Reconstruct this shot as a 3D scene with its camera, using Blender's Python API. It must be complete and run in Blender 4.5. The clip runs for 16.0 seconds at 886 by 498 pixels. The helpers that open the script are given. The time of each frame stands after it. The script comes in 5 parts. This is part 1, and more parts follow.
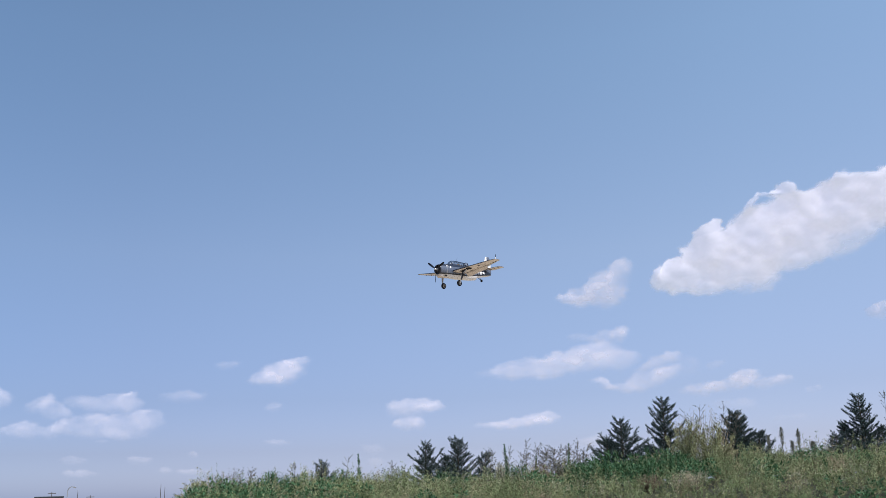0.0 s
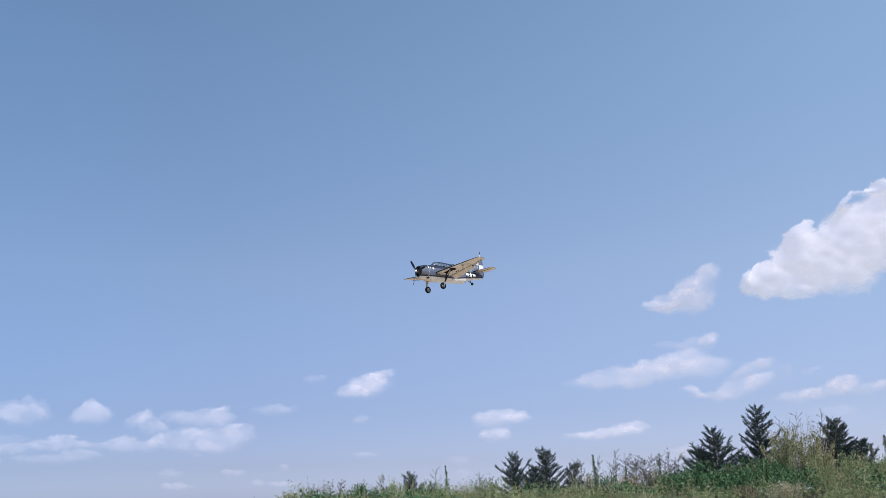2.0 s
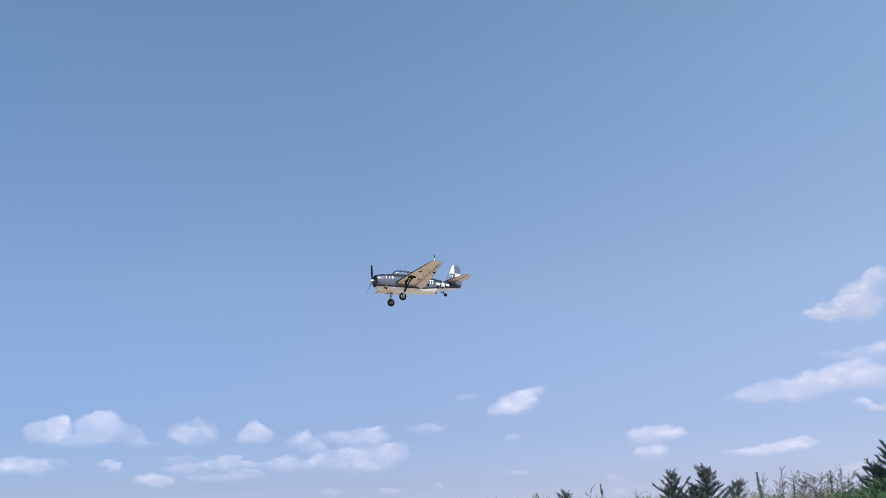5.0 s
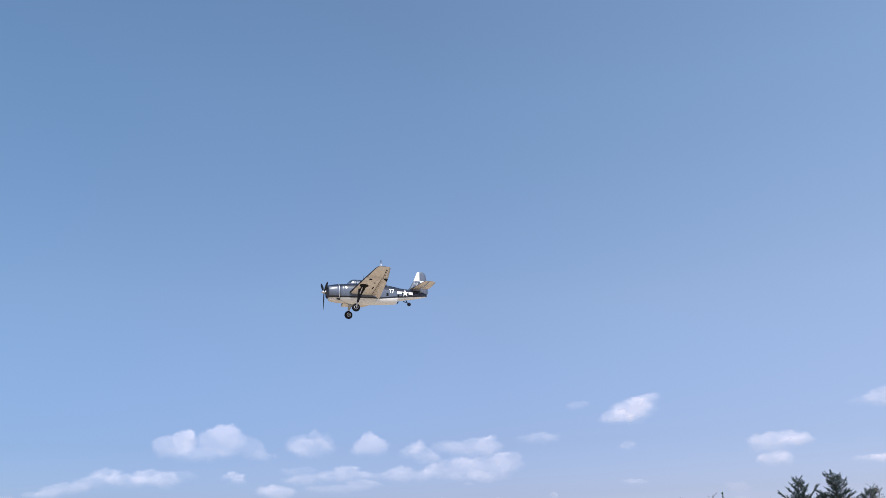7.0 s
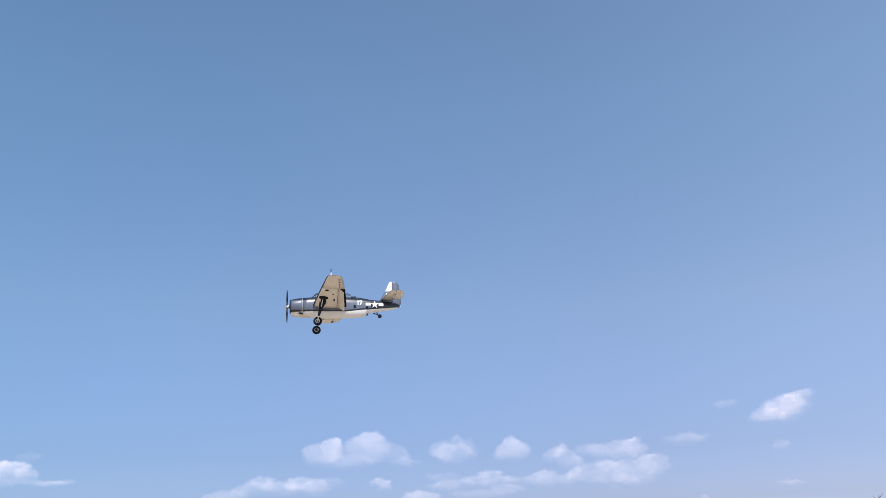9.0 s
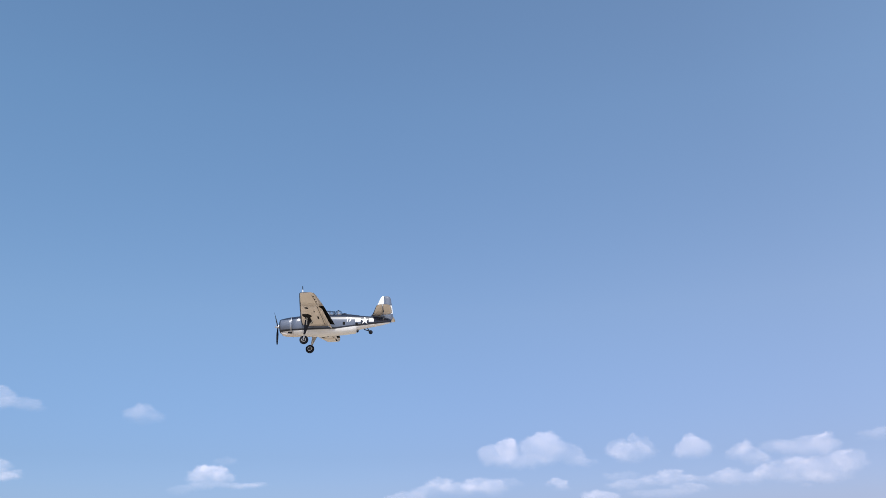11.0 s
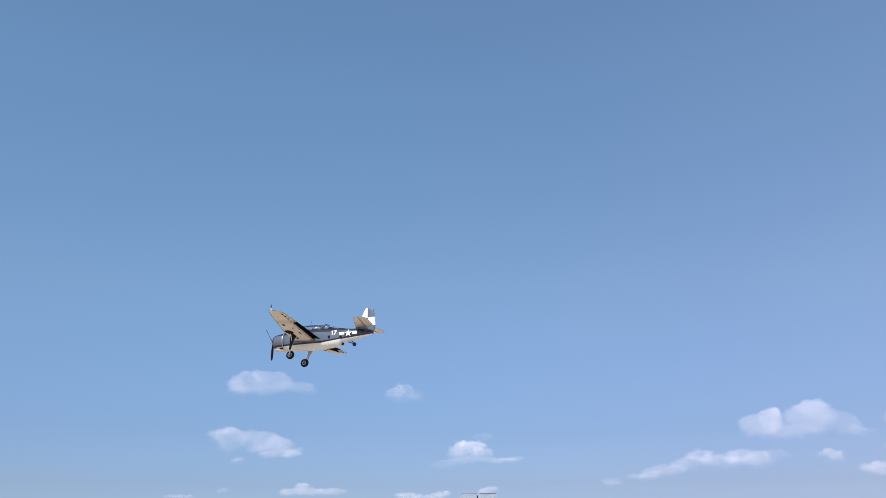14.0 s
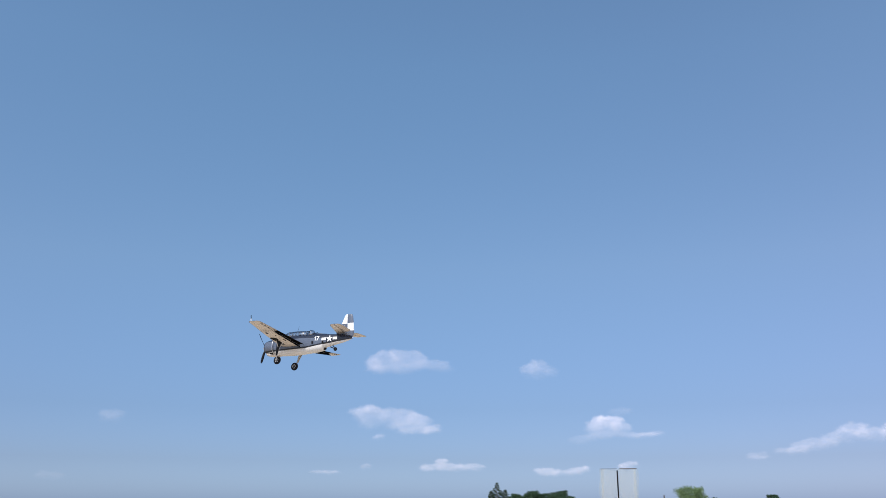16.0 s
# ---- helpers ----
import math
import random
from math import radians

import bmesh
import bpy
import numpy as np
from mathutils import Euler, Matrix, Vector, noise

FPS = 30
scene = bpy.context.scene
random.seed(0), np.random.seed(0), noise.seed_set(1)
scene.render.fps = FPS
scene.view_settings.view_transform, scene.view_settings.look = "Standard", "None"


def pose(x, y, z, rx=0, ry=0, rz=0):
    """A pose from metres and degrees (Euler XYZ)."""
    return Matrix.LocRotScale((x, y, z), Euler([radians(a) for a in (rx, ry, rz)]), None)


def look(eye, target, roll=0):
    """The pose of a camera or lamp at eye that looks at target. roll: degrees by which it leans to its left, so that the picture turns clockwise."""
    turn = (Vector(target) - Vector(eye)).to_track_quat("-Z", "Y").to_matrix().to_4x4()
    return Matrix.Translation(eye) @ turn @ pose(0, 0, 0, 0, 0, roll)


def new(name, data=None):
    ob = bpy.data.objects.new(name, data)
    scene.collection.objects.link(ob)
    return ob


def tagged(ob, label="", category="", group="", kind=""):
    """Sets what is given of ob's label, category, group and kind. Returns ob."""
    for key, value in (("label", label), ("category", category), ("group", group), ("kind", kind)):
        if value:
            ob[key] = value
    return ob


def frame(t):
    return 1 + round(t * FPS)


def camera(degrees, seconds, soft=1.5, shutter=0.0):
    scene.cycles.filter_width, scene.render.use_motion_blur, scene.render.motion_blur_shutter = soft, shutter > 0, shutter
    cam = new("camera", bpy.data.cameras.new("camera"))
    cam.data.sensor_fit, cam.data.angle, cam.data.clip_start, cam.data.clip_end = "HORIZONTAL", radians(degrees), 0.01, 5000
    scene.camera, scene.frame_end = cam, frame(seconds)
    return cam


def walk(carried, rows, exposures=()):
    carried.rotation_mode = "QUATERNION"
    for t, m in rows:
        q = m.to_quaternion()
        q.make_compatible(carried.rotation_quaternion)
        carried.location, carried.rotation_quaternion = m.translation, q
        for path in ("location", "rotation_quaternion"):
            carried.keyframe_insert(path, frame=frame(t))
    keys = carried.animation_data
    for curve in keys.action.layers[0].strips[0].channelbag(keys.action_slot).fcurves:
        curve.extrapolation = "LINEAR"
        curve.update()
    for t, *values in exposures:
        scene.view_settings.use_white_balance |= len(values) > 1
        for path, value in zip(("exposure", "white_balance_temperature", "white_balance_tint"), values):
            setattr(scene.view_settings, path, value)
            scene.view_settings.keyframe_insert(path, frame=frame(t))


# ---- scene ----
CAM_ROWS = [
    (0.0, 0.0, 15.64, -1.59), (0.5, 1.26, 15.85, -1.54), (1.0, 2.53, 16.08, -1.53), (1.5, 3.93, 16.29, -1.58),
    (2.0, 5.49, 16.5, -1.67), (2.5, 7.04, 16.72, -1.78), (3.0, 8.6, 16.94, -1.78), (3.5, 10.29, 17.15, -1.75),
    (4.0, 11.9, 17.42, -1.64), (6.5, 20.6, 18.41, -1.14), (7.0, 22.44, 18.61, -1.28), (7.5, 24.38, 18.74, -1.26),
    (8.0, 26.74, 18.83, -1.25), (10.5, 39.49, 19.34, -1.26), (11.0, 42.71, 19.3, -0.99), (11.5, 45.85, 19.16, -0.74),
    (12.0, 48.95, 18.95, -0.47), (12.5, 51.83, 18.76, -0.47), (13.0, 54.48, 18.45, -0.41), (13.5, 56.79, 18.19, -0.41),
    (14.0, 59.02, 17.86, -0.31), (14.5, 61.24, 17.44, -0.24), (15.0, 63.36, 17.0, -0.09), (15.5, 65.64, 16.65, -0.12),
    (16.0, 67.81, 16.38, -0.07)]
EYE = (0.0, 0.0, 1.6)


def aim(yaw, pitch, roll):
    """A hand-held camera on one spot: heading, tilt and lean in degrees."""
    return pose(*EYE, 90 + pitch, 0, yaw) @ pose(0, 0, 0, 0, 0, roll)


cam = camera(53.5, 16.0, soft=0.52)
walk(cam, [(t, aim(a, b, c)) for t, a, b, c in CAM_ROWS],
     exposures=[(0.0, 0.08), (2.0, 0.11), (4.0, 0.15), (7.0, 0.19), (10.5, 0.20), (13.0, 0.16), (16.0, 0.15)])

# ---- light ----
SUN_AZ, SUN_EL = -138.0, 54.0      # degrees: heading (as the camera's yaw) and height
az, el = radians(SUN_AZ), radians(SUN_EL)
SUN_DIR = Vector((-math.sin(az) * math.cos(el), math.cos(az) * math.cos(el), math.sin(el)))
world = bpy.data.worlds.new("sky")
scene.world = world
world.use_nodes = True
wn = world.node_tree.nodes
wl = world.node_tree.links
sky = wn.new("ShaderNodeTexSky")
sky.sky_type, sky.sun_disc = "NISHITA", False
sky.sun_elevation, sky.sun_rotation = radians(SUN_EL), radians(-SUN_AZ)
sky.altitude, sky.air_density, sky.dust_density, sky.ozone_density = 300.0, 1.0, 1.2, 1.6
# summer haze: blue light scattered back from all heights, a little more towards the sunlit quarter
SKY_STRENGTH = 0.085
where, apart = wn.new("ShaderNodeTexCoord"), wn.new("ShaderNodeSeparateXYZ")
wl.new(where.outputs["Generated"], apart.inputs[0])
haze = wn.new("ShaderNodeValToRGB")
haze.color_ramp.elements[0].position, haze.color_ramp.elements[0].color = 0.0, (0.405, 0.48, 0.91, 1)
haze.color_ramp.elements[1].position, haze.color_ramp.elements[1].color = 1.0, (0.74, 0.85, 0.92, 1)
for at, tone in ((0.05, (0.343, 0.362, 0.608)), (0.105, (0.37, 0.38, 0.56)), (0.26, (0.575, 0.57, 0.67)), (0.47, (0.664, 0.725, 0.81))):
    haze.color_ramp.elements.new(at).color = (*tone, 1)
wl.new(apart.outputs["Z"], haze.inputs["Fac"])
toward = wn.new("ShaderNodeVectorMath")
toward.operation = "DOT_PRODUCT"
wl.new(where.outputs["Generated"], toward.inputs[0])
toward.inputs[1].default_value = (0.606, -0.107, 0.0)   # the side on which the haze is brighter
side = wn.new("ShaderNodeValToRGB")
side.color_ramp.elements[0].position, side.color_ramp.elements[0].color = 0.0, (0.635, 0.735, 0.68, 1)
side.color_ramp.elements[1].position, side.color_ramp.elements[1].color = 1.0, (1.38, 1.22, 1.02, 1)
for at, tone in ((0.12, (0.695, 0.725, 0.675)), (0.26, (0.80, 0.77, 0.695)), (0.577, (1.15, 1.04, 0.87))):
    side.color_ramp.elements.new(at).color = (*tone, 1)
lean = wn.new("ShaderNodeMapRange")
lean.inputs["From Min"].default_value, lean.inputs["From Max"].default_value = -0.62, 0.62
wl.new(toward.outputs["Value"], lean.inputs["Value"])
wl.new(lean.outputs["Result"], side.inputs["Fac"])
tint, gain, lift = wn.new("ShaderNodeVectorMath"), wn.new("ShaderNodeVectorMath"), wn.new("ShaderNodeVectorMath")
tint.operation, gain.operation, lift.operation = "MULTIPLY", "MULTIPLY", "SCALE"
wl.new(sky.outputs["Color"], tint.inputs[0])
wl.new(haze.outputs["Color"], tint.inputs[1])
wl.new(tint.outputs["Vector"], gain.inputs[0])
wl.new(side.outputs["Color"], gain.inputs[1])
wl.new(gain.outputs["Vector"], lift.inputs[0])
lift.inputs["Scale"].default_value = 3.1
wn["Background"].inputs["Strength"].default_value = SKY_STRENGTH
wl.new(lift.outputs["Vector"], wn["Background"].inputs["Color"])

sun = new("sun", bpy.data.lights.new("sun", "SUN"))
sun.data.energy, sun.data.angle, sun.data.color = 3.4, radians(0.53), (1.0, 0.965, 0.92)
sun.matrix_world = look(SUN_DIR * 200, (0, 0, 0))


# ---- materials ----
def mat(name, color, rough=0.6, metal=0.0, vary=0.15, scale=3.0, bump=0.0, fine=40.0, coord="Object", spec=0.5, island=0.0, rand=0.0):
    """A principled surface whose colour drifts at two scales; island and rand vary it piece by piece."""
    m = bpy.data.materials.new(name)
    m.use_nodes = True
    n, l = m.node_tree.nodes, m.node_tree.links
    b = n["Principled BSDF"]
    b.inputs["Roughness"].default_value, b.inputs["Metallic"].default_value = rough, metal
    b.inputs["Specular IOR Level"].default_value = spec
    tc = n.new("ShaderNodeTexCoord")
    n1, n2 = n.new("ShaderNodeTexNoise"), n.new("ShaderNodeTexNoise")
    n1.inputs["Scale"].default_value, n1.inputs["Detail"].default_value = scale, 4
    n2.inputs["Scale"].default_value, n2.inputs["Detail"].default_value = fine, 3
    l.new(tc.outputs[coord], n1.inputs["Vector"])
    l.new(tc.outputs[coord], n2.inputs["Vector"])
    add = n.new("ShaderNodeMath")
    add.operation = "ADD"
    l.new(n1.outputs["Fac"], add.inputs[0])
    l.new(n2.outputs["Fac"], add.inputs[1])
    rng = n.new("ShaderNodeMapRange")
    rng.inputs["From Min"].default_value, rng.inputs["From Max"].default_value = 0.6, 1.4
    rng.inputs["To Min"].default_value, rng.inputs["To Max"].default_value = 1 - vary, 1 + vary
    l.new(add.outputs[0], rng.inputs["Value"])
    hsv = n.new("ShaderNodeHueSaturation")
    hsv.inputs["Color"].default_value = (*color, 1)
    val = rng.outputs["Result"]
    if island or rand:
        src = n.new("ShaderNodeNewGeometry").outputs["Random Per Island"] if island else n.new("ShaderNodeObjectInfo").outputs["Random"]
        amount = island or rand
        r2 = n.new("ShaderNodeMapRange")
        r2.inputs["To Min"].default_value, r2.inputs["To Max"].default_value = 1 - amount, 1 + amount
        l.new(src, r2.inputs["Value"])
        mul = n.new("ShaderNodeMath")
        mul.operation = "MULTIPLY"
        l.new(val, mul.inputs[0])
        l.new(r2.outputs["Result"], mul.inputs[1])
        val = mul.outputs[0]
        hue = n.new("ShaderNodeMapRange")
        hue.inputs["To Min"].default_value, hue.inputs["To Max"].default_value = 0.5 - amount * 0.06, 0.5 + amount * 0.05
        l.new(src, hue.inputs["Value"])
        l.new(hue.outputs["Result"], hsv.inputs["Hue"])
    l.new(val, hsv.inputs["Value"])
    l.new(hsv.outputs["Color"], b.inputs["Base Color"])
    if bump:
        bp = n.new("ShaderNodeBump")
        bp.inputs["Strength"].default_value, bp.inputs["Distance"].default_value = bump, 0.01
        l.new(n2.outputs["Fac"], bp.inputs["Height"])
        l.new(bp.outputs["Normal"], b.inputs["Normal"])
    return m


def leaf_mat(name, color, island=0.45, through_light=0.25):
    """Foliage: a leaf lit from both sides."""
    m = mat(name, color, rough=0.6, vary=0.38, scale=0.9, fine=7.0, island=island, spec=0.15)
    n, l = m.node_tree.nodes, m.node_tree.links
    tr, mix = n.new("ShaderNodeBsdfTranslucent"), n.new("ShaderNodeMixShader")
    l.new(n["Hue/Saturation/Value"].outputs["Color"], tr.inputs["Color"])
    mix.inputs[0].default_value = through_light
    l.new(n["Principled BSDF"].outputs[0], mix.inputs[1])
    l.new(tr.outputs[0], mix.inputs[2])
    l.new(mix.outputs[0], n["Material Output"].inputs["Surface"])
    return m


def livery(name):
    """Fuselage paint: dark sea blue on top, grey-blue sides, a dark line and white underneath, by height and length in metres."""
    m = mat(name, (1, 1, 1), rough=0.32, vary=0.1, scale=1.2, fine=14.0, bump=0.05)
    n, l = m.node_tree.nodes, m.node_tree.links
    sep = n.new("ShaderNodeSeparateXYZ")
    l.new(n["Texture Coordinate"].outputs["Object"], sep.inputs[0])

    def math_node(op, a, b):
        q = n.new("ShaderNodeMath")
        q.operation = op
        for i, v in enumerate((a, b)):
            if isinstance(v, (int, float)):
                q.inputs[i].default_value = v
            else:
                l.new(v, q.inputs[i])
        return q.outputs[0]

    def step(v, edge, soft):
        r = n.new("ShaderNodeMapRange")
        r.inputs["From Min"].default_value, r.inputs["From Max"].default_value = edge - soft, edge + soft
        l.new(v, r.inputs["Value"])
        return r.outputs["Result"]

    def mixed(f, a, b):
        q = n.new("ShaderNodeMix")
        q.data_type = "RGBA"
        l.new(f, q.inputs["Factor"])
        for sock, v in ((q.inputs["A"], a), (q.inputs["B"], b)):
            if isinstance(v, tuple):
                sock.default_value = (*v, 1)
            else:
                l.new(v, sock)
        return q.outputs["Result"]

    # the lower colour edge climbs towards the tail
    aft = math_node("MAXIMUM", math_node("MULTIPLY", math_node("ADD", sep.outputs["X"], 6.2), -0.115), 0.0)
    low = math_node("SUBTRACT", sep.outputs["Z"], aft)
    white, line, side, top = (0.68, 0.665, 0.645), (0.010, 0.012, 0.018), (0.098, 0.117, 0.16), (0.012, 0.016, 0.031)
    c = mixed(step(low, -0.70, 0.02), white, line)
    c = mixed(step(low, -0.53, 0.02), c, side)
    back = math_node("MULTIPLY", math_node("MAXIMUM", math_node("SUBTRACT", -5.5, sep.outputs["X"]), 0.0), 0.09)
    c = mixed(step(math_node("ADD", sep.outputs["Z"], back), 0.52, 0.04), c, top)
    tail = math_node("MULTIPLY", step(math_node("MULTIPLY", sep.outputs["X"], -1.0), 9.6, 0.1), step(low, -0.52, 0.02))
    c = mixed(tail, c, top)
    c = mixed(step(sep.outputs["X"], -0.42, 0.06), c, top)
    l.new(c, n["Hue/Saturation/Value"].inputs["Color"])
    return m


M_LIVERY = livery("fuselage paint")
M_NAVY = mat("navy paint", (0.016, 0.021, 0.037), rough=0.38, vary=0.2, scale=1.5, spec=0.35)
M_SIDE = mat("grey-blue paint", (0.105, 0.125, 0.17), rough=0.38, vary=0.12, scale=1.5)
# White paint; the tan of its ground-lit shade is put into the colour.
M_CREAM = mat("white underside paint, shaded tan", (0.62, 0.55, 0.48), rough=0.4, vary=0.08, scale=0.8, fine=9.0)
M_WHITE = mat("insignia white", (0.8, 0.8, 0.79), rough=0.4, vary=0.06)
M_BLACK = mat("near-black, shaded recesses and fittings", (0.008, 0.008, 0.008), rough=0.8, vary=0.3, spec=0.15)
M_RUBBER = mat("tyre rubber", (0.010, 0.011, 0.016), rough=0.8, vary=0.2, scale=8, spec=0.15)
M_METAL = mat("bare metal", (0.55, 0.55, 0.56), rough=0.35, metal=0.8, vary=0.15)
M_OLEO = mat("pale strut paint", (0.48, 0.48, 0.47), rough=0.45, vary=0.15)
M_PROP = mat("black propeller paint", (0.008, 0.009, 0.014), rough=0.5, vary=0.2, spec=0.2)
M_ENGINE = mat("engine metal", (0.06, 0.06, 0.065), rough=0.5, metal=0.5, vary=0.3)


def glass_mat():
    m = bpy.data.materials.new("canopy glass")
    m.use_nodes = True
    n, l = m.node_tree.nodes, m.node_tree.links
    tr, gl, mix = n.new("ShaderNodeBsdfTransparent"), n.new("ShaderNodeBsdfGlossy"), n.new("ShaderNodeMixShader")
    tr.inputs["Color"].default_value = (0.82, 0.85, 0.88, 1)
    gl.inputs["Roughness"].default_value = 0.08
    mix.inputs[0].default_value = 0.3
    l.new(tr.outputs[0], mix.inputs[1])
    l.new(gl.outputs[0], mix.inputs[2])
    l.new(mix.outputs[0], n["Material Output"].inputs["Surface"])
    return m


M_GLASS = glass_mat()


def cloud_mat(name, scatter, inner, glow):
    """Cloud droplets: white, lit by sun and sky plus an added glow for inner scattering, thinner where the stored share
    of droplets is low.
    """
    m = bpy.data.materials.new(name)
    m.use_nodes = True
    n, l = m.node_tree.nodes, m.node_tree.links
    n.remove(n["Principled BSDF"])
    at = n.new("ShaderNodeAttribute")
    at.attribute_name = "droplets"
    df, em, tr = n.new("ShaderNodeBsdfDiffuse"), n.new("ShaderNodeEmission"), n.new("ShaderNodeBsdfTransparent")
    df.inputs["Color"].default_value = (*scatter, 1)
    em.inputs["Color"].default_value, em.inputs["Strength"].default_value = (*inner, 1), glow
    add, mix = n.new("ShaderNodeAddShader"), n.new("ShaderNodeMixShader")
    l.new(df.outputs[0], add.inputs[0])
    l.new(em.outputs[0], add.inputs[1])
    l.new(at.outputs["Fac"], mix.inputs[0])
    l.new(tr.outputs[0], mix.inputs[1])
    l.new(add.outputs[0], mix.inputs[2])
    l.new(mix.outputs[0], n["Material Output"].inputs["Surface"])
    return m


M_CLOUD = cloud_mat("bright cloud", (0.94, 0.89, 0.97), (0.97, 0.90, 1.0), 0.27)
# Haze tint on the low clouds is put into these pinker colours.
M_HAZY = cloud_mat("hazy cloud", (0.92, 0.83, 0.89), (1.0, 0.86, 0.95), 0.2)
# Ground out of view: its pale tan is chosen to bounce warm light upward.
M_GROUND = mat("pale dry bounce ground", (0.43, 0.35, 0.26), rough=0.9, vary=0.35, scale=0.05, fine=1.5, bump=0.3)


def cut_far_bounce(m):
    """Unseen far ground, greened to cut the warm bounce on clouds: mix by distance from the middle of the field, with
    an uneven edge.
    """
    n, l = m.node_tree.nodes, m.node_tree.links
    dist, no, add, rng, mix = n.new("ShaderNodeVectorMath"), n.new("ShaderNodeTexNoise"), n.new("ShaderNodeMath"), n.new("ShaderNodeMapRange"), n.new("ShaderNodeMix")
    dist.operation, add.operation, mix.data_type = "LENGTH", "MULTIPLY_ADD", "RGBA"
    l.new(n["Texture Coordinate"].outputs["Object"], dist.inputs[0])
    l.new(n["Texture Coordinate"].outputs["Object"], no.inputs["Vector"])
    no.inputs["Scale"].default_value = 0.006
    l.new(no.outputs["Fac"], add.inputs[0])
    add.inputs[1].default_value = 300.0
    l.new(dist.outputs["Value"], add.inputs[2])
    rng.inputs["From Min"].default_value, rng.inputs["From Max"].default_value = 480.0, 620.0
    l.new(add.outputs[0], rng.inputs["Value"])
    l.new(rng.outputs["Result"], mix.inputs["Factor"])
    l.new(n["Hue/Saturation/Value"].outputs["Color"], mix.inputs["A"])
    mix.inputs["B"].default_value = (0.12, 0.15, 0.075, 1)
    l.new(mix.outputs["Result"], n["Principled BSDF"].inputs["Base Color"])


cut_far_bounce(M_GROUND)
# Near-black soil paints in the shade of gaps between the weeds.
M_SOIL = mat("bank soil darkened for gap shade", (0.03, 0.032, 0.018), rough=0.95, vary=0.4, scale=0.8, fine=9.0, bump=0.4)
M_BARK = mat("cedar bark", (0.075, 0.052, 0.036), rough=0.9, vary=0.3, scale=6)
M_CEDAR = leaf_mat("cedar foliage", (0.058, 0.082, 0.076), island=0.7, through_light=0.2)
M_WEED = leaf_mat("green weeds", (0.20, 0.24, 0.115), island=0.55, through_light=0.14)
M_DEEP = leaf_mat("dark green weeds", (0.074, 0.155, 0.07), island=0.6, through_light=0.14)
M_SILVER = leaf_mat("silvery weeds", (0.40, 0.38, 0.27), island=0.5, through_light=0.2)
M_YELLOW = leaf_mat("yellow-green shrub leaves", (0.30, 0.305, 0.16), island=0.5, through_light=0.15)
M_STRAW = leaf_mat("straw and dry stalks", (0.38, 0.31, 0.20), island=0.45, through_light=0.2)
M_STALK = leaf_mat("grey weathered stalks", (0.15, 0.14, 0.115), island=0.4, through_light=0.2)
M_BROWN = leaf_mat("brown dried weeds", (0.24, 0.18, 0.13), island=0.5, through_light=0.15)
M_OLIVE = leaf_mat("grey-olive seed plumes", (0.17, 0.17, 0.13), island=0.5, through_light=0.2)
M_TREE = leaf_mat("broad tree leaves", (0.045, 0.085, 0.045), island=0.5)
M_LIGHT = leaf_mat("light green tree leaves", (0.15, 0.22, 0.10), island=0.5)
M_PINE = leaf_mat("dark conifer needles", (0.035, 0.06, 0.03), island=0.4, through_light=0.15)


# ---- building tools ----
def link_mesh(name, verts, faces, materials, parent=None, label="", smooth=False, slots=None):
    me = bpy.data.meshes.new(name)
    me.from_pydata([tuple(v) for v in verts], [], [tuple(f) for f in faces])
    for q in (materials if isinstance(materials, (list, tuple)) else [materials]):
        me.materials.append(q)
    if slots is not None:
        me.polygons.foreach_set("material_index", slots)
    if smooth:
        me.polygons.foreach_set("use_smooth", [True] * len(me.polygons))
    me.update()
    ob = new(name, me)
    if parent:
        ob.parent = parent
    if label:
        tagged(ob, label=label)
    return ob


def part(name, bm, material, parent=None, label="", smooth=False):
    me = bpy.data.meshes.new(name)
    bmesh.ops.recalc_face_normals(bm, faces=bm.faces)
    bm.to_mesh(me)
    bm.free()
    me.materials.append(material)
    if smooth:
        me.polygons.foreach_set("use_smooth", [True] * len(me.polygons))
    ob = new(name, me)
    if parent:
        ob.parent = parent
    if label:
        tagged(ob, label=label)
    return ob


def rings(name, ring_list, material, parent=None, label="", smooth=True, cap=True, slots_of=None, materials=None):
    """A skin over closed rings of equally many points."""
    k = len(ring_list[0])
    verts = [p for r in ring_list for p in r]
    faces, slots = [], []
    for i in range(len(ring_list) - 1):
        for j in range(k):
            faces.append((i * k + j, i * k + (j + 1) % k, (i + 1) * k + (j + 1) % k, (i + 1) * k + j))
            slots.append(slots_of(i, j) if slots_of else 0)
    if cap:
        faces.append(tuple(range(k))[::-1])
        faces.append(tuple(range((len(ring_list) - 1) * k, len(ring_list) * k)))
        slots += [0, 0]
    ob = link_mesh(name, verts, faces, materials or material, parent, label, smooth, slots)
    bm = bmesh.new()
    bm.from_mesh(ob.data)
    bmesh.ops.recalc_face_normals(bm, faces=bm.faces)
    bm.to_mesh(ob.data)
    bm.free()
    return ob


def tube_bm(bm, a, b, r0, r1, n=8, caps=True):
    a, b = Vector(a), Vector(b)
    q = (b - a).to_track_quat("Z", "Y").to_matrix()
    va = [bm.verts.new(a + q @ Vector((math.cos(i * 2 * math.pi / n) * r0, math.sin(i * 2 * math.pi / n) * r0, 0))) for i in range(n)]
    vb = [bm.verts.new(b + q @ Vector((math.cos(i * 2 * math.pi / n) * r1, math.sin(i * 2 * math.pi / n) * r1, 0))) for i in range(n)]
    for i in range(n):
        bm.faces.new((va[i], va[(i + 1) % n], vb[(i + 1) % n], vb[i]))
    if caps:
        bm.faces.new(va[::-1])
        bm.faces.new(vb)


